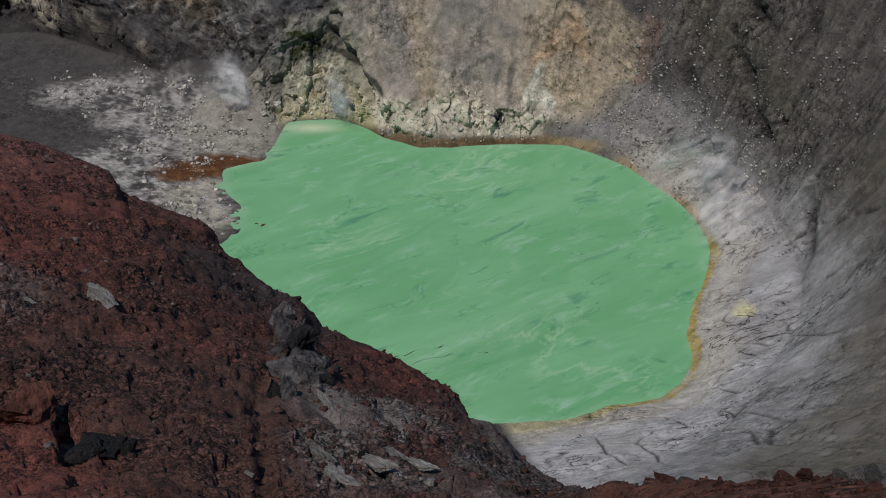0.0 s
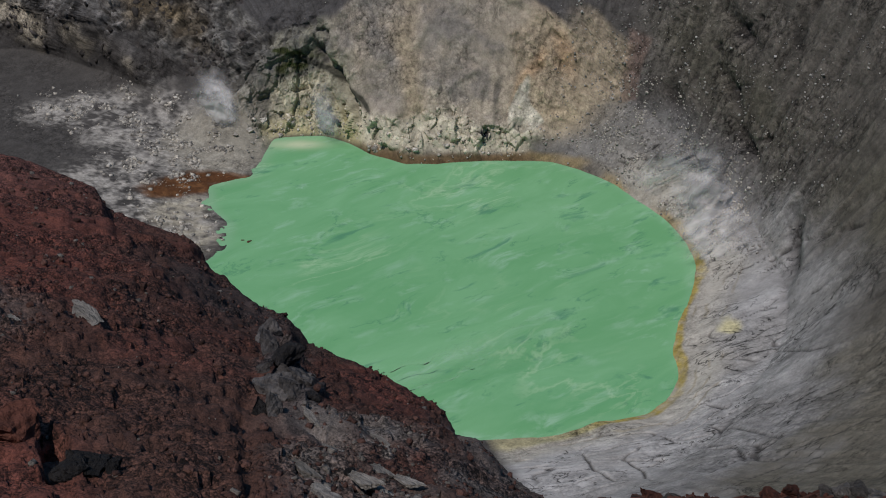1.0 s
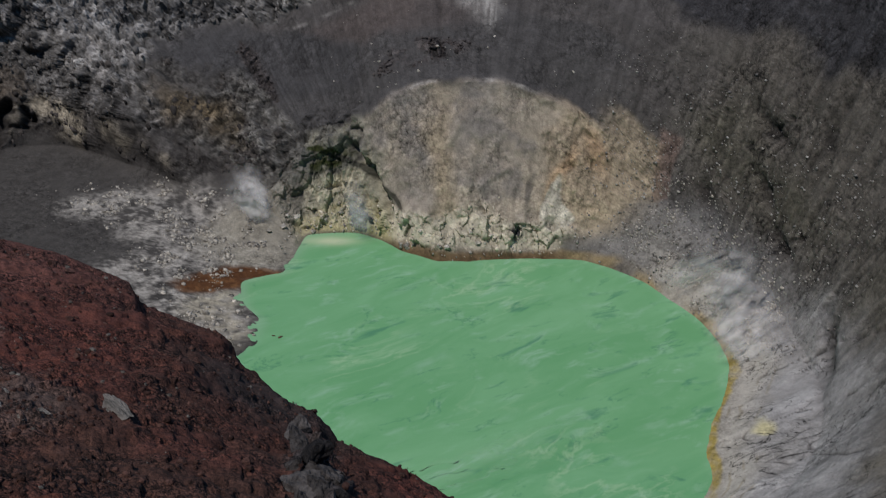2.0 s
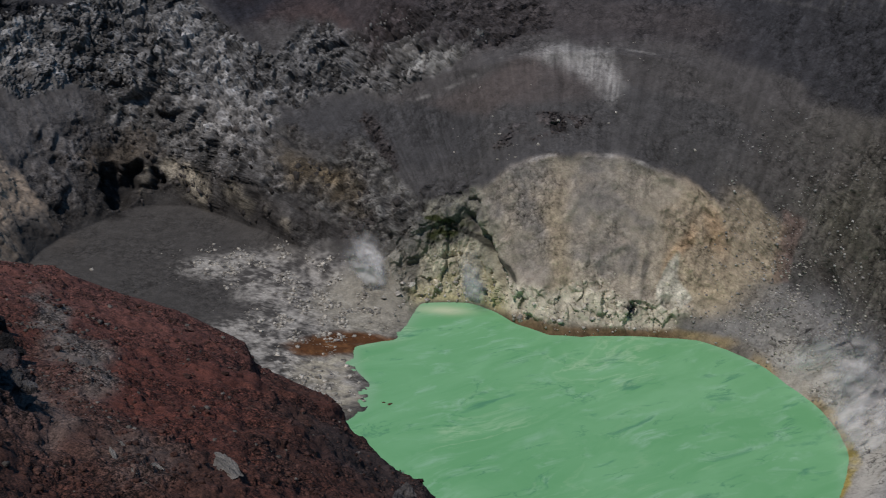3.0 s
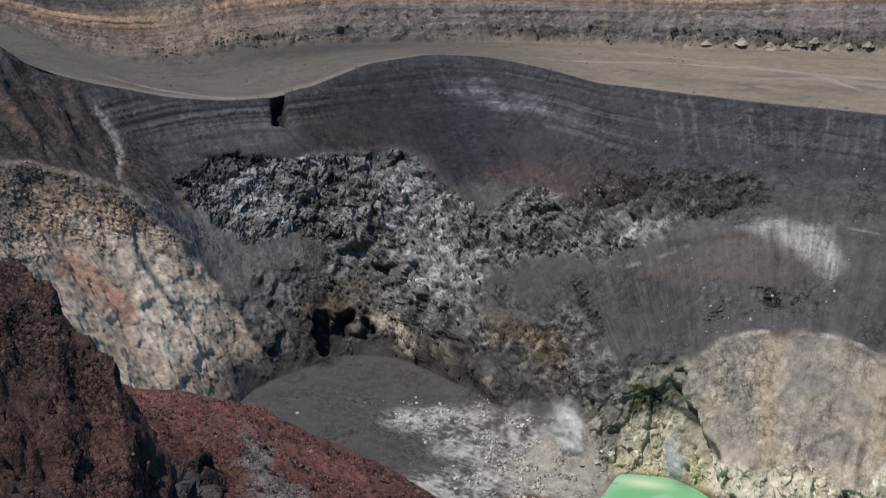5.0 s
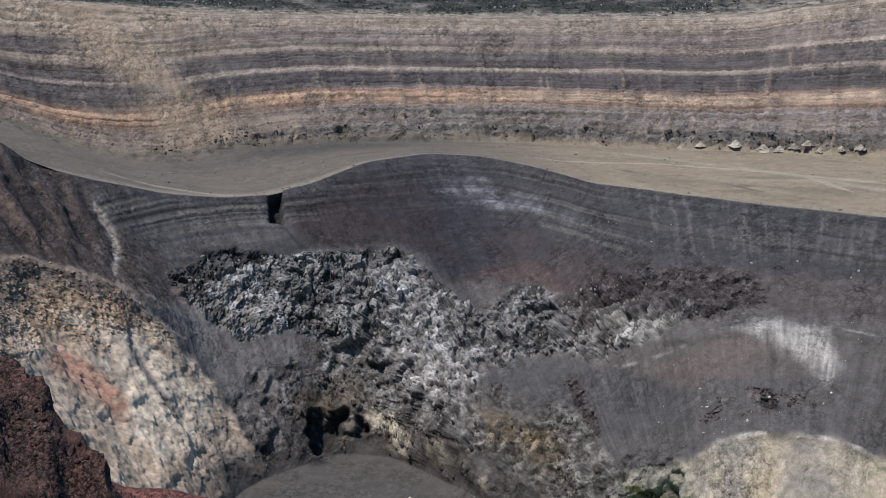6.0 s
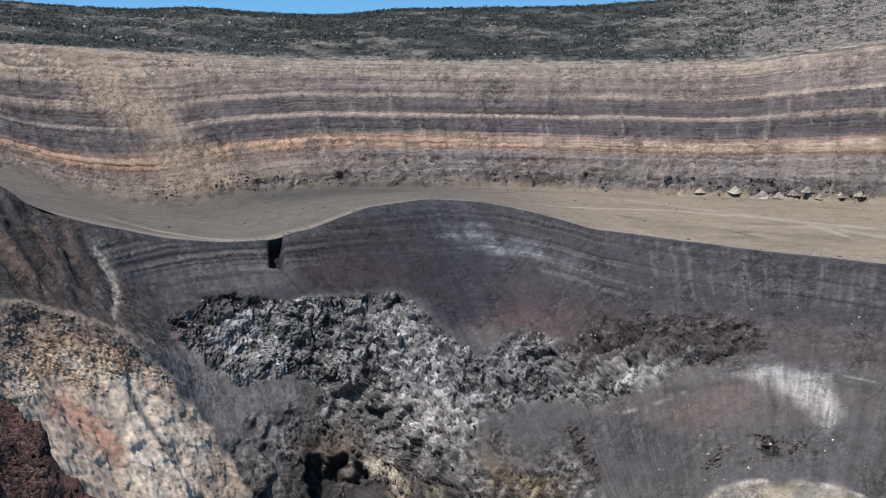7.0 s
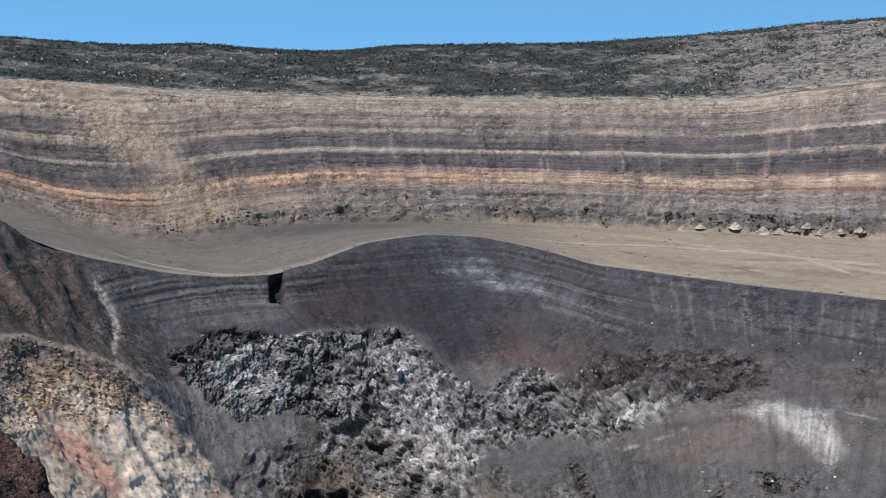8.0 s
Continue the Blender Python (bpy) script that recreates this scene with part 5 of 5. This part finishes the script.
scatter("scree_stones", pick(P0, on_scree, 3600, 21), sizes(3600, 0.25, 1.15, 22), grey_stone, "grey stones scattered over the scree", "stones", 23)
on_chips = band(deg0, 6, 50, 5) * band(S0, 0.18, 1.15, 0.15) * np.clip(0.2 + 2.0 * fbm(P0 + 33, 9, 3), 0, 1)
scatter("scree_chips", pick(P0, on_chips, 2200, 24), sizes(2200, 0.35, 1.25, 25), pale_stone, "pale broken rock strewn above the lake shore", "rubble", 26)
on_cliff = band(deg0, 66, 124, 3) * band(S0, 0.02, 0.22, 0.04)
scatter("cliff_debris", pick(P0, on_cliff, 160, 31), sizes(160, 0.6, 2.6, 32), pale_stone, "cream blocks fallen at the foot of the shore cliff", "rubble", 33)
def ragged(size, seed):
    return np.clip(0.02 + 2.4 * fbm(P0 + seed, size, 3, 0.6), 0.02, 1)


scatter("wall_stones", pick(P0, band(deg0, 66, 112, 3) * band(S0, 1.1, 2.9, 0.1), 90, 34), sizes(90, 0.4, 1.7, 35), pale_stone, "pale stones stuck on the ash wall", "stones", 36)
cell_area = np.maximum(S0, 0.3)
scatter("crag_blocks", pick(P0, CRAGS0 * cell_area * ragged(14, 3), 1500, 41), sizes(1500, 0.8, 3.0, 42), crag_stone, "angular grey blocks of the broken crags", "rocks", 43, tall=2.3, lean=0.4)
scatter("wall_blocks", pick(P0, UNDER0 * (1 - 0.85 * step(142, 146, deg0)) * ragged(14, 9), 700, 44), sizes(700, 0.9, 3.6, 45), brown_stone, "dark brown blocks of the broken wall above the bench", "rocks", 46, tall=2.2, lean=0.4)
scatter("ember_blocks", pick(P0, EMBERS0 * ragged(10, 15), 900, 47), sizes(900, 0.7, 2.6, 48), ember_stone, "dark reddish blocks on the ash wall", "rocks", 49, tall=0.9, lean=0.2)
on_tan = band(deg0, 157, 182, 2) * band(S0, 1.72, 2.03, 0.06) * ragged(10, 21)
scatter("crag_rubble", pick(P0, on_tan, 1500, 51), sizes(1500, 0.5, 2.2, 52), tan_stone, "tan rubble on the weathered crag", "rubble", 53, lean=0.3)
on_shore = band(deg0, 64, 124, 3) * band(S0, 0.03, 0.34, 0.05) * ragged(8, 27)
scatter("cliff_blocks", pick(P0, on_shore, 260, 54), sizes(260, 0.7, 2.4, 55), cream_stone, "cream blocks of the jointed shore cliff", "rocks", 56, tall=1.8, lean=0.15)
on_talus = band(deg1, 72, 142, 4) * band(S1, 4.03, 4.13, 0.02) * np.clip(0.3 + 2 * fbm(P1, 30, 3), 0, 1)
scatter("talus_blocks", pick(P1, on_talus, 1100, 57), sizes(1100, 1.2, 4.5, 58), brown_stone, "dark blocks strewn along the foot of the layered wall", "rocks", 59, tall=0.8, lean=0.2)
on_terr = (S1 > 3.03) * (S1 < 4.1) * band(deg1, 70, 148, 3) * (1 + 6 * band(S1, 3.98, 4.06, 0.02) + 8 * band(S1, 3.025, 3.05, 0.01))
scatter("terrace_stones", pick(P1, on_terr, 800, 61), sizes(800, 0.4, 1.8, 62), chip_stone, "scattered stones on the dusty terrace", "stones", 63)
lip = np.interp(AZ3, [e[0] for e in EDGE[::-1]], [e[2] for e in EDGE[::-1]])
on_slope = ((R3 < lip - 1.5) & (R3 > 26) & (R3 < 126) & (AZ3 > -8) & (AZ3 < 40)) * R3 * np.clip(0.25 + 2 * fbm(P3, 5, 3), 0, 1)
scatter("scoria_stones", pick(P3, on_slope, 12000, 71, 0.08), sizes(12000, 0.07, 0.42, 72), red_stone, "dark red scoria stones lying over the slope", "stones", 73)
on_pale = on_slope * (0.1 + band(AZ3, 0, 8, 2) * band(R3, 30, 48, 4) + band(AZ3, 24, 28.5, 1) * band(R3, 60, 112, 6))
scatter("pale_chips", pick(P3, on_pale, 1500, 81, 0.08), sizes(1500, 0.07, 0.42, 82), chip_stone, "pale stone chips on the scoria slope", "stones", 83)

on_lip = ((AZ3 > -32) & (AZ3 < -7) & (R3 > 8) & (R3 < lip + 1.0)) * R3 * np.clip(0.4 + 1.5 * fbm(P3, 1.2, 3), 0, 1)
scatter("rim_gravel", pick(P3, on_lip, 6000, 84, 0.02), sizes(6000, 0.02, 0.13, 85), rust_stone, "rust-red and grey gravel on the lip of the rim", "gravel", 86)


# ---- single boulders ----
def ground_at(P, x, y):
    return float(P[np.argmin((P[:, 0] - x) ** 2 + (P[:, 1] - y) ** 2), 2])


def boulder(meshes, P, x, y, size, seed, label, group, stretch=(1, 1, 1), sink=0.25):
    rs = np.random.RandomState(seed)
    ob = new("boulder", meshes[seed % len(meshes)])
    ob.matrix_world = pose(x, y, ground_at(P, x, y) + size * 0.5 * (0.5 - sink), rs.uniform(-12, 12), rs.uniform(-12, 12), rs.uniform(0, 360)) @ Matrix.Diagonal((*[size / 2 * k for k in stretch], 1))
    return tagged(ob, label, "boulder", group)


greys = [rock_data("boulder", 100 + i, grey_stone, 3, cuts=16, depth=0.3) for i in range(4)]
pales = [rock_data("boulder", 120 + i, pale_stone, 3, cuts=16, depth=0.3) for i in range(4)]
reds = [rock_data("boulder", 140 + i, red_stone, 3, cuts=14) for i in range(4)]
darks = [rock_data("boulder", 160 + i, dark_stone, 4, cuts=14) for i in range(4)]
slabs = [rock_data("boulder", 190 + i, dark_stone, 4, 0.55, 24, 0.30) for i in range(2)]
rusts = [rock_data("boulder", 170, rust_stone, 4, 0.7, 18, 0.35)]
lavas = [rock_data("boulder", 220 + i, lava_stone, 4, 0.8, 22, 0.32) for i in range(3)]
near_greys = [rock_data("boulder", 180 + i, chip_stone, 4, cuts=14) for i in range(4)]


def outcrop(label, places, meshes):
    """A jointed outcrop: one thing whose blocks are its parts. places: x, y and size of each block."""
    x0, y0, _ = places[0]
    base = Vector((x0, y0, ground_at(P3, x0, y0)))
    whole = tagged(new("lava_outcrop"), label, "rock outcrop")
    whole.matrix_world = Matrix.Translation(base)
    for i, (x, y, size) in enumerate(places):
        rs = np.random.RandomState(700 + i)
        ob = new("block", meshes[i % len(meshes)])
        ob.parent = whole
        ob.matrix_basis = Matrix.Translation(-base) @ pose(x, y, ground_at(P3, x, y) + size * 0.06, rs.uniform(-14, 14), rs.uniform(-14, 14), rs.uniform(0, 360)) @ Matrix.Diagonal((size * 0.42, size * 0.46, size * 0.66, 1))
    return whole


def from_eye(heading, dist):
    return -dist * math.sin(radians(heading)), dist * math.cos(radians(heading))


on = "boulders on the scoria slope"
boulder(rusts, P3, *from_eye(24.0, 40.2), 4.0, 1, "rust-red boulder half sunk in the scoria slope", on, (1.0, 1.0, 0.9), 0.35)
boulder(near_greys, P3, *from_eye(22.8, 39.4), 2.7, 2, "weathered grey boulder leaning on a rust-red one", on, (0.9, 0.8, 1.1), 0.35)
boulder(slabs, P3, *from_eye(20.6, 36.2), 3.7, 3, "black vesicular lava boulder half sunk in scoria", on, (1.1, 0.9, 0.8), 0.40)
boulder(slabs, P3, *from_eye(19.3, 35.6), 1.5, 4, "black vesicular lava boulder half sunk in scoria", on)
boulder(darks, P3, *from_eye(21.6, 36.0), 1.6, 5, "black vesicular lava boulder half sunk in scoria", on, sink=0.5)
boulder(reds, P3, *from_eye(20.3, 107.0), 1.7, 6, "red boulder on the crest of the scoria slope", on)
boulder(near_greys, P3, *from_eye(4.6, 39.5), 0.9, 7, "small grey boulder among pale ledges", on)
boulder(darks, P3, *from_eye(5.1, 36.5), 0.6, 8, "round black cobble among pale ledges", on)
boulder(rusts, P3, *from_eye(-23.4, 11.5), 0.3, 9, "brick-red stone on the lip of the rim", on, sink=0.6)
boulder(near_greys, P3, *from_eye(-25.2, 11.3), 0.4, 10, "pale grey stone on the lip of the rim", on, sink=0.6)
for i, (a, rr, size) in enumerate(((-12.5, 19.6, 0.5), (-14, 18.0, 0.6), (-15.2, 16.6, 0.42), (-16.5, 15.2, 0.5), (-17.6, 14.0, 0.36), (-18.8, 13.3, 0.42), (-20, 12.9, 0.34), (-21.2, 12.6, 0.36), (-22.3, 12.2, 0.3), (-24.4, 11.6, 0.26), (-26, 11.3, 0.4), (-27.3, 11.1, 0.5))):
    pale = i in (2, 9, 10, 11)
    boulder(near_greys if pale else rusts, P3, *from_eye(a, rr), size, 30 + i, "pale grey stone on the lip of the rim" if pale else "brick-red stone on the lip of the rim", on, (1.3, 1.0, 0.7), 0.75)
ledges = [rock_data("ledge", 210 + i, ledge_stone, 4, 0.6, 16, 0.35) for i in range(3)]


def ledge(x, y, length, seed):
    """A pale slab of bedded rock cropping out of the slope, dipping away to the right."""
    rs = np.random.RandomState(seed)
    run = Vector((0.53, -0.85, 0)).normalized() * length / 2
    a = Vector((x - run.x, y - run.y, ground_at(P3, x - run.x, y - run.y)))
    b = Vector((x + run.x, y + run.y, ground_at(P3, x + run.x, y + run.y)))
    turn = (b - a).to_track_quat("X", "Z").to_matrix().to_4x4()
    ob = new("ledge", ledges[seed % 3])
    ob.matrix_world = Matrix.Translation((a + b) / 2) @ turn @ pose(0, 0, 0, rs.uniform(-15, 15), 0, 0) @ Matrix.Diagonal((length / 2, length * rs.uniform(0.08, 0.14), length * rs.uniform(0.05, 0.09), 1))
    return tagged(ob, "pale grey bedded ledge cropping out of scoria", "rock ledge", "ledges in the scoria slope")


rs = np.random.RandomState(5)
for i in range(16):
    ledge(*from_eye(rs.uniform(1.5, 8.2), rs.uniform(33, 46)), rs.uniform(2.2, 5.0), 500 + i)
for i in range(5):
    ledge(*from_eye(rs.uniform(22.5, 25.5), rs.uniform(55, 61)), rs.uniform(1.4, 2.6), 520 + i)
ledge(*from_eye(19.0, 58.0), 7.5, 530)
outcrop("dark grey jointed lava outcrop standing out of the scoria slope", [(*from_eye(a, rr), size) for a, rr, size in (
    (9.3, 72, 2.5), (8.9, 69, 2.7), (9.6, 66, 2.3), (8.9, 64, 3.2), (8.3, 62, 2.7), (9.3, 61, 3.1), (8.6, 58, 3.8), (7.8, 58, 2.9), (9.6, 54, 3.1), (8.9, 53, 2.9),
    (8.0, 52, 3.4), (10.0, 49, 2.7), (9.2, 48.5, 3.1), (8.4, 48, 2.9), (10.2, 45.5, 2.3), (9.4, 45, 2.2), (7.6, 49.5, 2.5))], (lavas[0], slabs[0], lavas[1], lavas[2], slabs[1]))
outcrop("black lava outcrop below the red shoulder of the slope", [(*from_eye(rs.uniform(28.4, 31.0), rs.uniform(64, 88)), rs.uniform(1.4, 3.0)) for i in range(14)], (darks[0], slabs[0], darks[1], lavas[1]))
for i in range(70):
    a, rr = rs.uniform(-3, 38), rs.uniform(32, 118)
    if rr < np.interp(a, [e[0] for e in EDGE[::-1]], [e[2] for e in EDGE[::-1]]) - 9:
        boulder(reds, P3, *from_eye(a, rr), rs.uniform(0.4, 0.9), 240 + i, "dark red scoria boulder on the slope", on)
on = "boulders by the lake"
for i, (x, y, size) in enumerate(((-78, 477, 5.5), (-84, 474, 4.0), (-72, 484, 5.0), (-90, 479, 4.2), (-76, 470, 3.0), (-96, 404, 4.0), (-91, 399, 3.2), (-100, 410, 3.6), (-88, 393, 2.6), (-81, 398, 2.2), (-104, 417, 3.0), (-79, 396, 2.0))):
    boulder(pales, P0, x, y, size, 300 + i, "pale sulphur-stained boulder beside the lake", on)
for i in range(46):
    k = np.searchsorted(np.cumsum(on_bench), rs.rand() * on_bench.sum())
    boulder(pales if i % 2 else greys, P0, P0[k, 0], P0[k, 1], rs.uniform(1.2, 3.0), 320 + i, "pale angular boulder on the bench beside the lake", on)
for x, y, size in ((-69, 395, 3.2), (-71.5, 396, 2.2)):
    ob = new("boulder", rusts[0])
    ob.matrix_world = pose(x, y, -0.1, 4, -6, 50 * size) @ Matrix.Diagonal((size / 2, size / 2, size / 4, 1))
    tagged(ob, "rust-stained rock awash at the edge of the lake", "boulder", on)
on = "boulders on the scree"
for i in range(60):
    k = np.searchsorted(np.cumsum(on_scree), rs.rand() * on_scree.sum())
    boulder(greys if i % 3 else pales, P0, P0[k, 0], P0[k, 1], rs.uniform(0.6, 1.5), 400 + i, "light grey boulder lodged on the scree", on)

# ---- debris cones below the outer wall ----
def cone_data(seed):
    rs = np.random.RandomState(seed)
    bm = bmesh.new()
    bmesh.ops.create_cone(bm, cap_ends=True, segments=20, radius1=1.0, radius2=0.10, depth=1.3)
    bmesh.ops.subdivide_edges(bm, edges=[e for e in bm.edges if abs(e.verts[0].co.z - e.verts[1].co.z) > 0.5], cuts=5)
    for vert in bm.verts:
        k = 1 + 0.40 * noise.noise(vert.co * 2.2 + Vector((seed, 0, 0))) + 0.25 * noise.noise(vert.co * 6 + Vector((seed, 3, 0)))
        vert.co.x *= k
        vert.co.y *= k
    me = bpy.data.meshes.new("debris_cone")
    bm.to_mesh(me)
    bm.free()
    me.materials.append(cone_stone)
    return me


for i, (a, size) in enumerate(((100.0, 3.0), (98.5, 3.4), (95.7, 4.6), (93.5, 5.8), (92.2, 3.8), (91.1, 3.4), (90.0, 3.6), (89.0, 4.0), (87.4, 3.4), (85.9, 3.6))):
    rho, z = crater_profile(np.array([radians(a)]), np.array([4.03]))
    x, y = float(rho[0]) * math.cos(radians(a)), HUB[1] + float(rho[0]) * math.sin(radians(a))
    ob = new("debris_cone", cone_data(i))
    ob.matrix_world = pose(x, y, ground_at(P1, x, y) + 0.12 * size, 0, 0, 37 * i) @ Matrix.Diagonal((size * 1.2, size * 1.1, size * 0.75, 1))
    tagged(ob, "pale cone of fallen debris at the foot of the layered wall", "debris cone", "debris cones below the wall")


# ---- scrub on the hill ----
def leaf_heap(name, points, radius, leaves, seed, label):
    """Shrubs as ragged heaps of small leaf clumps, each clump one crooked triangle."""
    rs = np.random.RandomState(seed)
    m = len(points)
    c = rs.normal(size=(m, leaves, 3)) * np.array((0.48, 0.48, 0.34))
    c[..., 2] = np.abs(c[..., 2])
    c = points[:, None] + c * radius[:, None, None]
    V = c[:, :, None] + rs.normal(size=(m, leaves, 3, 3)) * (radius * 0.30)[:, None, None, None]
    k = m * leaves
    me = bpy.data.meshes.new(name)
    me.vertices.add(k * 3)
    me.vertices.foreach_set("co", V.reshape(-1))
    me.loops.add(k * 3)
    me.loops.foreach_set("vertex_index", np.arange(k * 3, dtype=np.int32))
    me.polygons.add(k)
    me.polygons.foreach_set("loop_start", np.arange(0, k * 3, 3, dtype=np.int32))
    me.polygons.foreach_set("loop_total", np.full(k, 3, dtype=np.int32))
    me.update()
    me.materials.append(leaf_mat)
    return tagged(new(name, me), label, "scrub", kind="stuff")


thick = band(deg2, 68, 146, 3) * (S2 > 5.05) * (S2 < 6.02) * np.clip(0.12 - 2.0 * fbm(P2, 70, 5) - 2.2 * fbm(P2, 22, 4, 0.6) + 0.55 * step(88, 112, deg2) + 1.6 * step(5.84, 5.95, S2), 0.14, 2) * (0.5 + S2 - 5)
on_hill = band(deg2, 70, 146, 3) * band(S2, 5.08, 5.85, 0.05) * np.clip(0.1 + 2 * fbm(P2, 60, 4), 0, 1)
scatter("hill_stones", pick(P2, on_hill, 1500, 94) + np.array((0, 0, 0.5)), sizes(1500, 0.5, 2.0, 95), grey_stone, "pale stones and bare stumps among the scrub", "stones", 96, tall=1.6)
m = 17000
leaf_heap("scrub", pick(P2, thick, m, 91) + np.random.RandomState(4).uniform(-3, 3, (m, 3)) * np.array((1, 1, 0)), np.random.RandomState(6).uniform(0.9, 2.6, m), 10, 92, "dark green scrub covering the hill")


# ---- steam from the vents ----
def steam(points, dense, label, seed, layers=5):
    """A drift of vapour in wavy layers that thin out to nothing at their edges. points: x, y, z and half-width along the drift."""
    rs = np.random.RandomState(seed)
    pts = np.array(points, float)
    u = np.linspace(0, 1, 40)
    knots = np.linspace(0, 1, len(pts))
    mid = np.stack([np.interp(u, knots, pts[:, i]) for i in range(4)], -1)
    mid = np.stack([np.convolve(np.pad(mid[:, i], 4, "edge"), np.ones(9) / 9, "valid") for i in range(4)], -1)
    drift = tagged(new("steam"), label, "steam", kind="stuff")
    for k in range(layers):
        a = radians(rs.uniform(-35, 35))
        across = np.array((math.cos(a), math.sin(a), 0.0))
        v = np.linspace(-1, 1, 24)
        U, V = np.meshgrid(u, v, indexing="ij")
        off = np.array((0.0, 1.0, 0.0)) * (k - (layers - 1) / 2) * 0.35
        P = mid[:, None, :3] + (across[None, None] * V[..., None] + off) * mid[:, None, 3:4]
        q = P.reshape(-1, 3)
        w = np.stack((fbm(q + 31 * k, 7, 3), fbm(q + 57 + 31 * k, 7, 3), fbm(q + 99 + 31 * k, 7, 3)), -1)
        q = q + w * 2.4
        puff = np.clip(0.45 + 1.3 * fbm(q * np.array((1, 1, 0.8)) + 17 * k, 6.0, 4, 0.55), 0, 1)
        fade = (1 - V.ravel() ** 2) ** 2.5 * step(0, 0.35, U.ravel()) * (1 - step(0.35, 1.0, U.ravel()))
        t = np.repeat(np.clip(dense * puff * fade, 0, 0.8)[:, None], 3, 1)
        q[:, 2] = np.maximum(q[:, 2], 0.3)
        grid_mesh("veil", q.reshape(40, 24, 3), False, vapour_mat, t, parent=drift)
    return drift


steam([(-84, 482, 3, 3.5), (-88, 484, 10, 7.0), (-92, 485, 17, 10.0), (-95, 486, 24, 11.0), (-97, 487, 33, 9.0)], 1.0, "grey-white steam rising from a vent beside the lake", 1, 6)
steam([(-44, 477, 2, 6.0), (-44, 478, 9, 7.0), (-46, 479, 18, 6.5), (-48, 480, 28, 6.0)], 0.45, "thin steam in the cove below the cliff", 2, 6)
steam([(84, 428, 3, 7.0), (92, 429, 10, 10.0), (102, 426, 19, 12.0), (110, 422, 30, 12.0)], 0.62, "drifting steam along the lake shore", 3, 6)
steam([(98, 402, 3, 8.0), (103, 403, 11, 11.0), (107, 404, 22, 12.0), (110, 404, 34, 11.0)], 0.85, "drifting steam along the lake shore", 4, 6)
steam([(97, 382, 2, 9.0), (103, 383, 8, 12.0), (110, 386, 15, 13.0), (118, 389, 24, 12.0)], 0.70, "drifting steam along the lake shore", 5, 6)
steam([(-30, 296, 5, 12.0), (0, 306, 6, 18.0), (24, 320, 7, 18.0), (52, 340, 6, 12.0)], 0.06, "thin mist over the lake", 6, 3)
